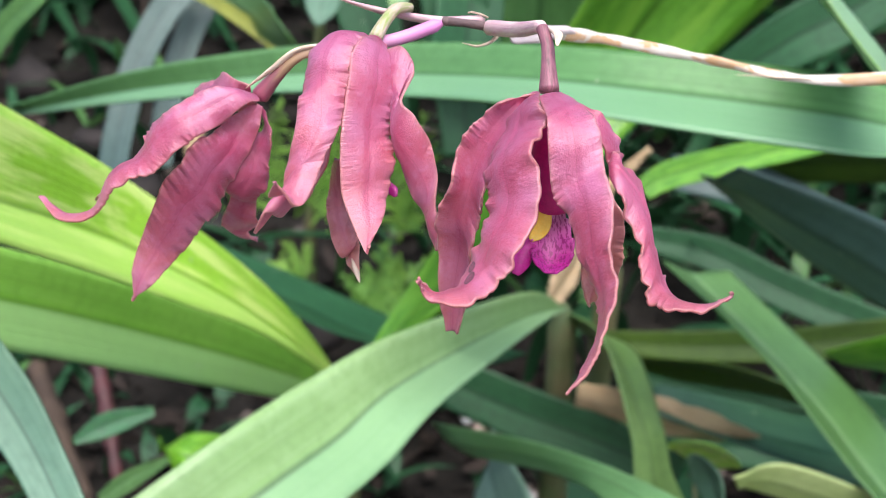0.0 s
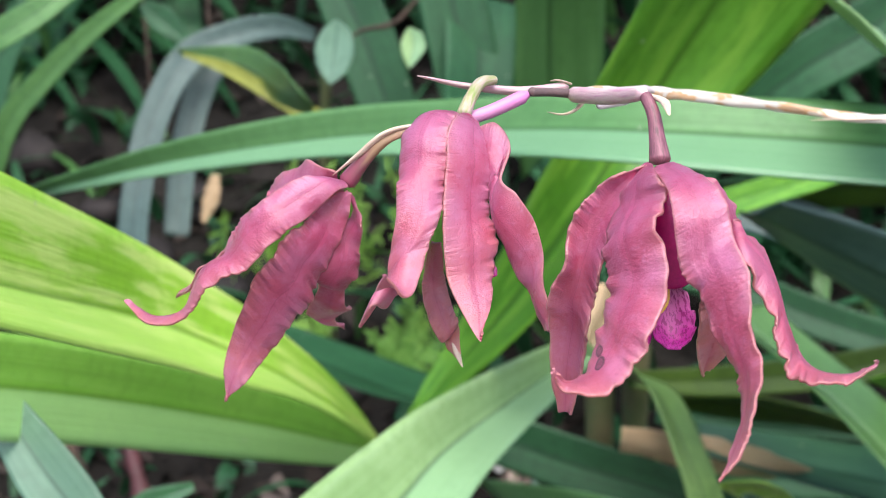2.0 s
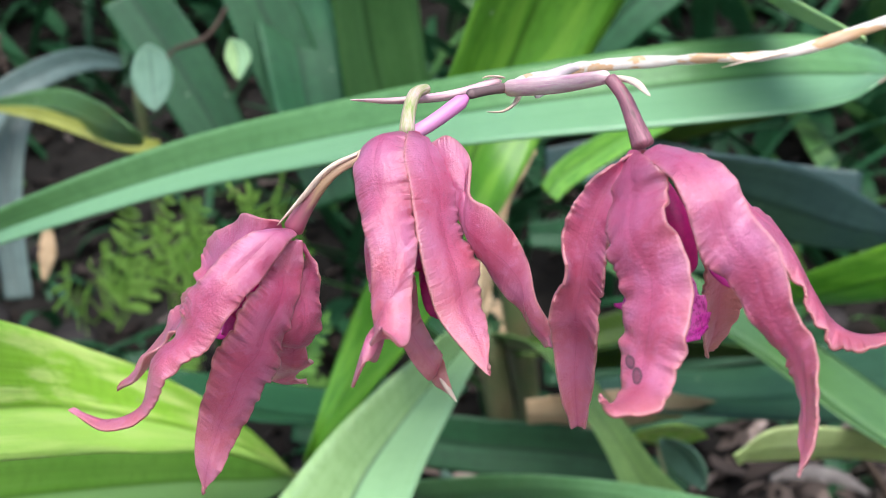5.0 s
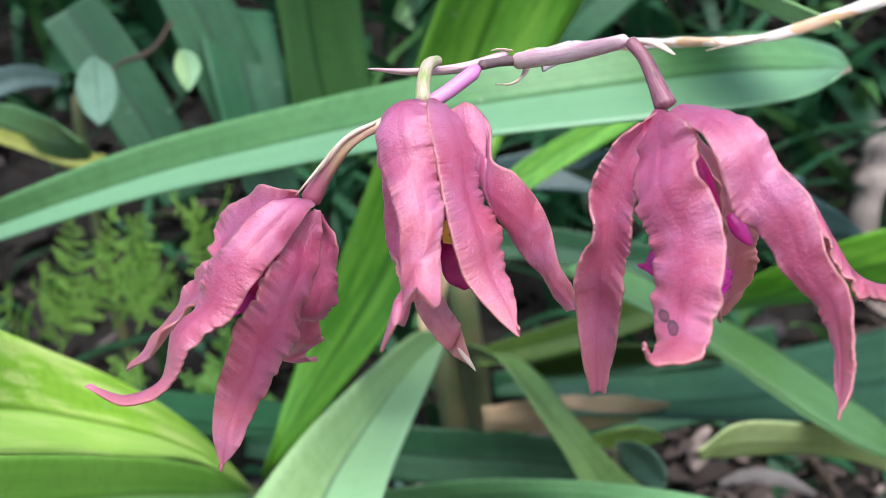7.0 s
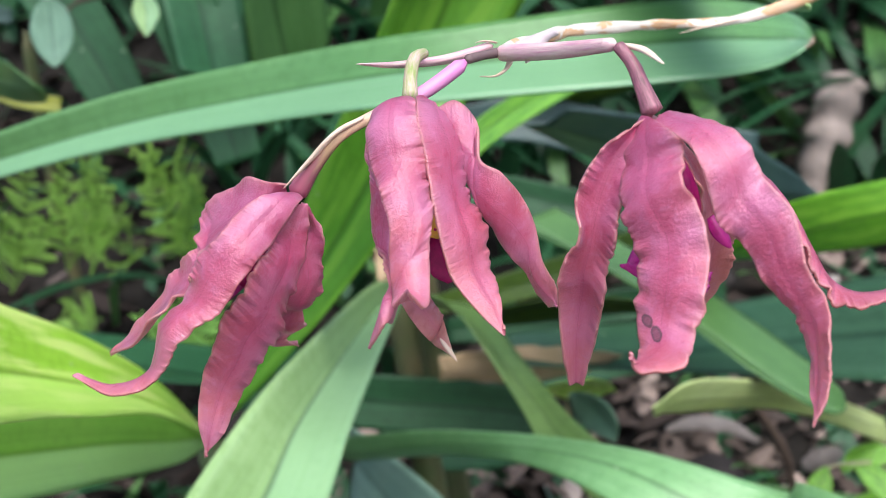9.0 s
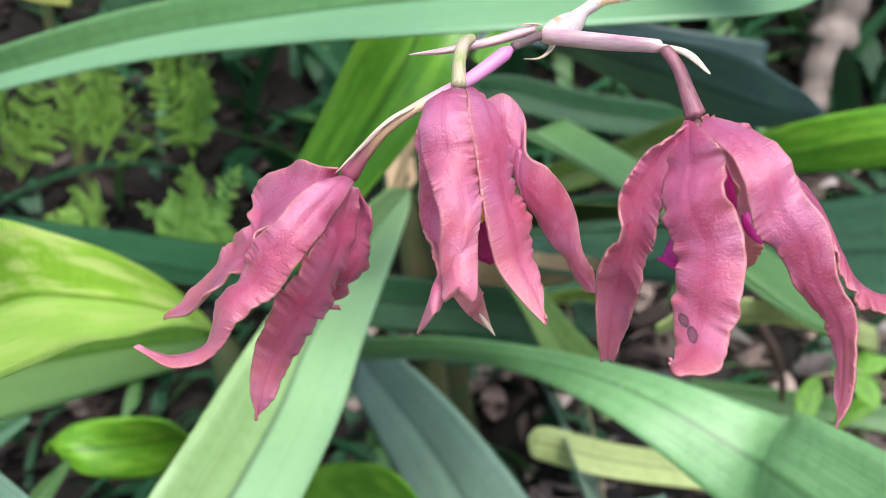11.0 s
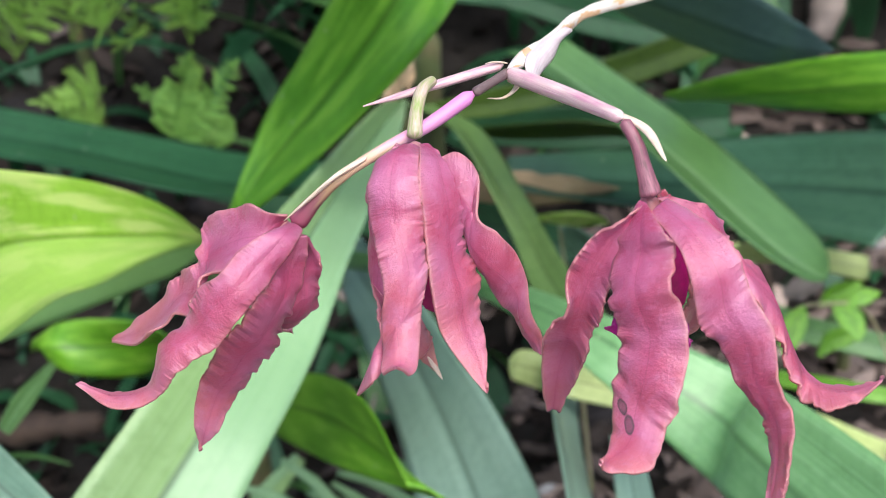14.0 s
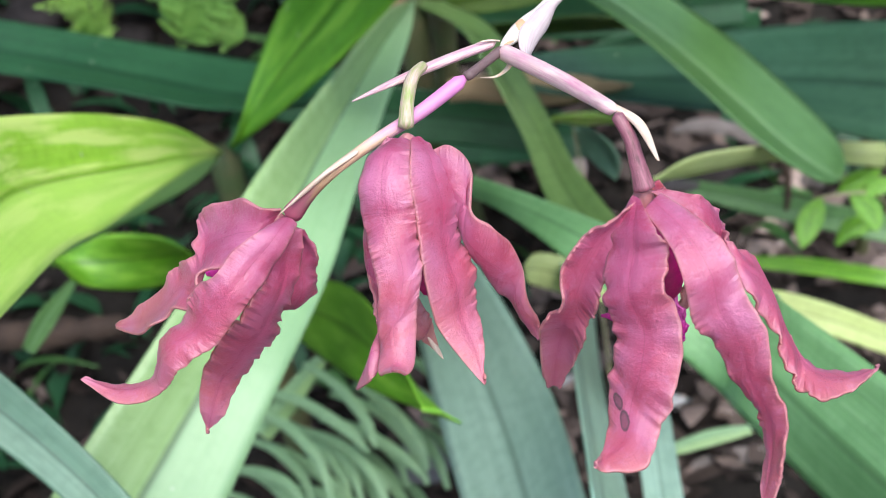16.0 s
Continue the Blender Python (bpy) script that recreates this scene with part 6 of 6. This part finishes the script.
tagged(part("dry_leaves", litter_mesh(900, 8, (0.05, 0.8), (0.75, 1.3), (0.008, 0.032)), LITTER_PALE), "curled grey-brown dead leaves lying over the soil", "litter", kind="stuff")
tagged(part("dry_leaves", litter_mesh(260, 9, (-0.9, 0.05), (0.8, 1.7), (0.012, 0.04)), LITTER), "scattered purplish-brown dead leaves on dark soil", "litter", kind="stuff")


def undergrowth_mesh(n, seed):
    """Dark narrow leaves crowding the bank behind."""
    rnd = random.Random(seed)
    verts, faces, uvs = [], [], []
    for _ in range(n):
        if rnd.random() < 0.55:
            x, y = rnd.uniform(-1.2, 1.6), rnd.uniform(1.0, 2.3)
        else:
            x, y = rnd.gauss(0.2, 2.2), 1.2 + abs(rnd.gauss(0, 1.3))
            if -1.2 < x < 1.6 and y < 2.3:
                continue
        low = y < 1.3 or (-0.75 < x < 0.05 and y < 1.75)
        z = ground_height(x, y) - 0.01
        a = rnd.uniform(0, 6.28)
        ln, w = (rnd.uniform(0.05, 0.16), rnd.uniform(0.004, 0.014)) if low else (rnd.uniform(0.15, 0.45), rnd.uniform(0.008, 0.022))
        dx, dy = math.cos(a), math.sin(a)
        droop = rnd.uniform(0.3, 1.0)
        k = len(verts)
        for i in range(9):
            s = i / 8
            r = ln * s * (0.35 + 0.4 * s)
            h = ln * (s - droop * s * s * 0.8)
            ww = w * (math.sin(min(1, s * 1.6 + 0.15) * 1.57) * (1 - s ** 3)) + 0.0006
            for q in (-1, 0, 1):
                verts.append((x + dx * r - dy * q * ww, y + dy * r + dx * q * ww, z + h - (0.2 * w if q == 0 else 0)))
                uvs.append(((q + 1) / 2, s))
        for i in range(8):
            for q in (0, 1):
                c = k + 3 * i + q
                faces.append((c, c + 1, c + 4, c + 3))
    me = bpy.data.meshes.new("undergrowth")
    me.from_pydata(verts, [], faces)
    lay = me.uv_layers.new(name="UVMap")
    for lp in me.loops:
        lay.data[lp.index].uv = uvs[lp.vertex_index]
    for f in me.polygons:
        f.use_smooth = True
    me.update()
    return me


tagged(part("undergrowth", undergrowth_mesh(2700, 11), LEAF_DARK), "dark tangled undergrowth of narrow leaves on the bank", "undergrowth", kind="stuff")
tagged(part("weeds", undergrowth_mesh(470, 23), LEAF), "small green weeds scattered over the soil", "weeds", kind="stuff")


# ---- an unseen tree, added behind the bank to shade the undergrowth ----
def shade_crown_mesh(n, seed):
    """Many small leaves in uneven clumps with gaps between them."""
    rnd = random.Random(seed)
    verts, faces, uvs = [], [], []
    clumps = [(rnd.uniform(-2.2, 2.4), rnd.uniform(1.9, 4.0), rnd.uniform(1.5, 2.9)) for _ in range(70)]
    for _ in range(n):
        cx, cy, cz = rnd.choice(clumps)
        x, y, z = cx + rnd.gauss(0, 0.17), cy + rnd.gauss(0, 0.17), cz + rnd.gauss(0, 0.12)
        if y < 1.6:
            continue
        a, tl, ln = rnd.uniform(0, 6.28), rnd.uniform(-0.7, 0.3), rnd.uniform(0.05, 0.11)
        d = Vector((math.cos(a) * math.cos(tl), math.sin(a) * math.cos(tl), math.sin(tl)))
        sd = Vector((-math.sin(a), math.cos(a), rnd.uniform(-0.4, 0.4))).normalized() * ln * 0.24
        k = len(verts)
        o = Vector((x, y, z))
        for s, w in ((0, 0.05), (0.3, 0.9), (0.65, 0.8), (1, 0.05)):
            for q in (-1, 1):
                verts.append(tuple(o + d * ln * s + sd * w * q - Vector((0, 0, 0.12 * ln * s * s))))
                uvs.append(((q + 1) / 2, s))
        for i in range(3):
            faces.append((k + 2 * i, k + 2 * i + 1, k + 2 * i + 3, k + 2 * i + 2))
    me = bpy.data.meshes.new("crown")
    me.from_pydata(verts, [], faces)
    lay = me.uv_layers.new(name="UVMap")
    for lp in me.loops:
        lay.data[lp.index].uv = uvs[lp.vertex_index]
    return me


tree = thing("tree", "unseen low tree with dark green crown, added behind the bank for shade", "tree")
part("trunk", tube("trunk", [(0.5, 3.0, 0.6), (0.45, 2.95, 1.2), (0.4, 2.8, 1.9), (0.3, 2.6, 2.5)], [0.11, 0.09, 0.07, 0.03], 14, 30, 0.15), TWIG, tree)
part("limb", tube("limb", [(0.44, 2.92, 1.4), (0.0, 2.4, 1.8), (-0.7, 1.9, 2.1)], [0.05, 0.035, 0.012], 10, 20, 0.15), TWIG, tree)
part("limb", tube("limb", [(0.44, 2.9, 1.5), (1.0, 2.3, 1.8), (1.6, 1.6, 2.1)], [0.05, 0.035, 0.012], 10, 20, 0.15), TWIG, tree)
part("limb", tube("limb", [(0.42, 2.8, 1.7), (0.35, 2.0, 1.9), (0.2, 1.3, 2.0)], [0.045, 0.03, 0.01], 10, 20, 0.15), TWIG, tree)
part("crown", shade_crown_mesh(9000, 77), LEAF_DARK, tree)
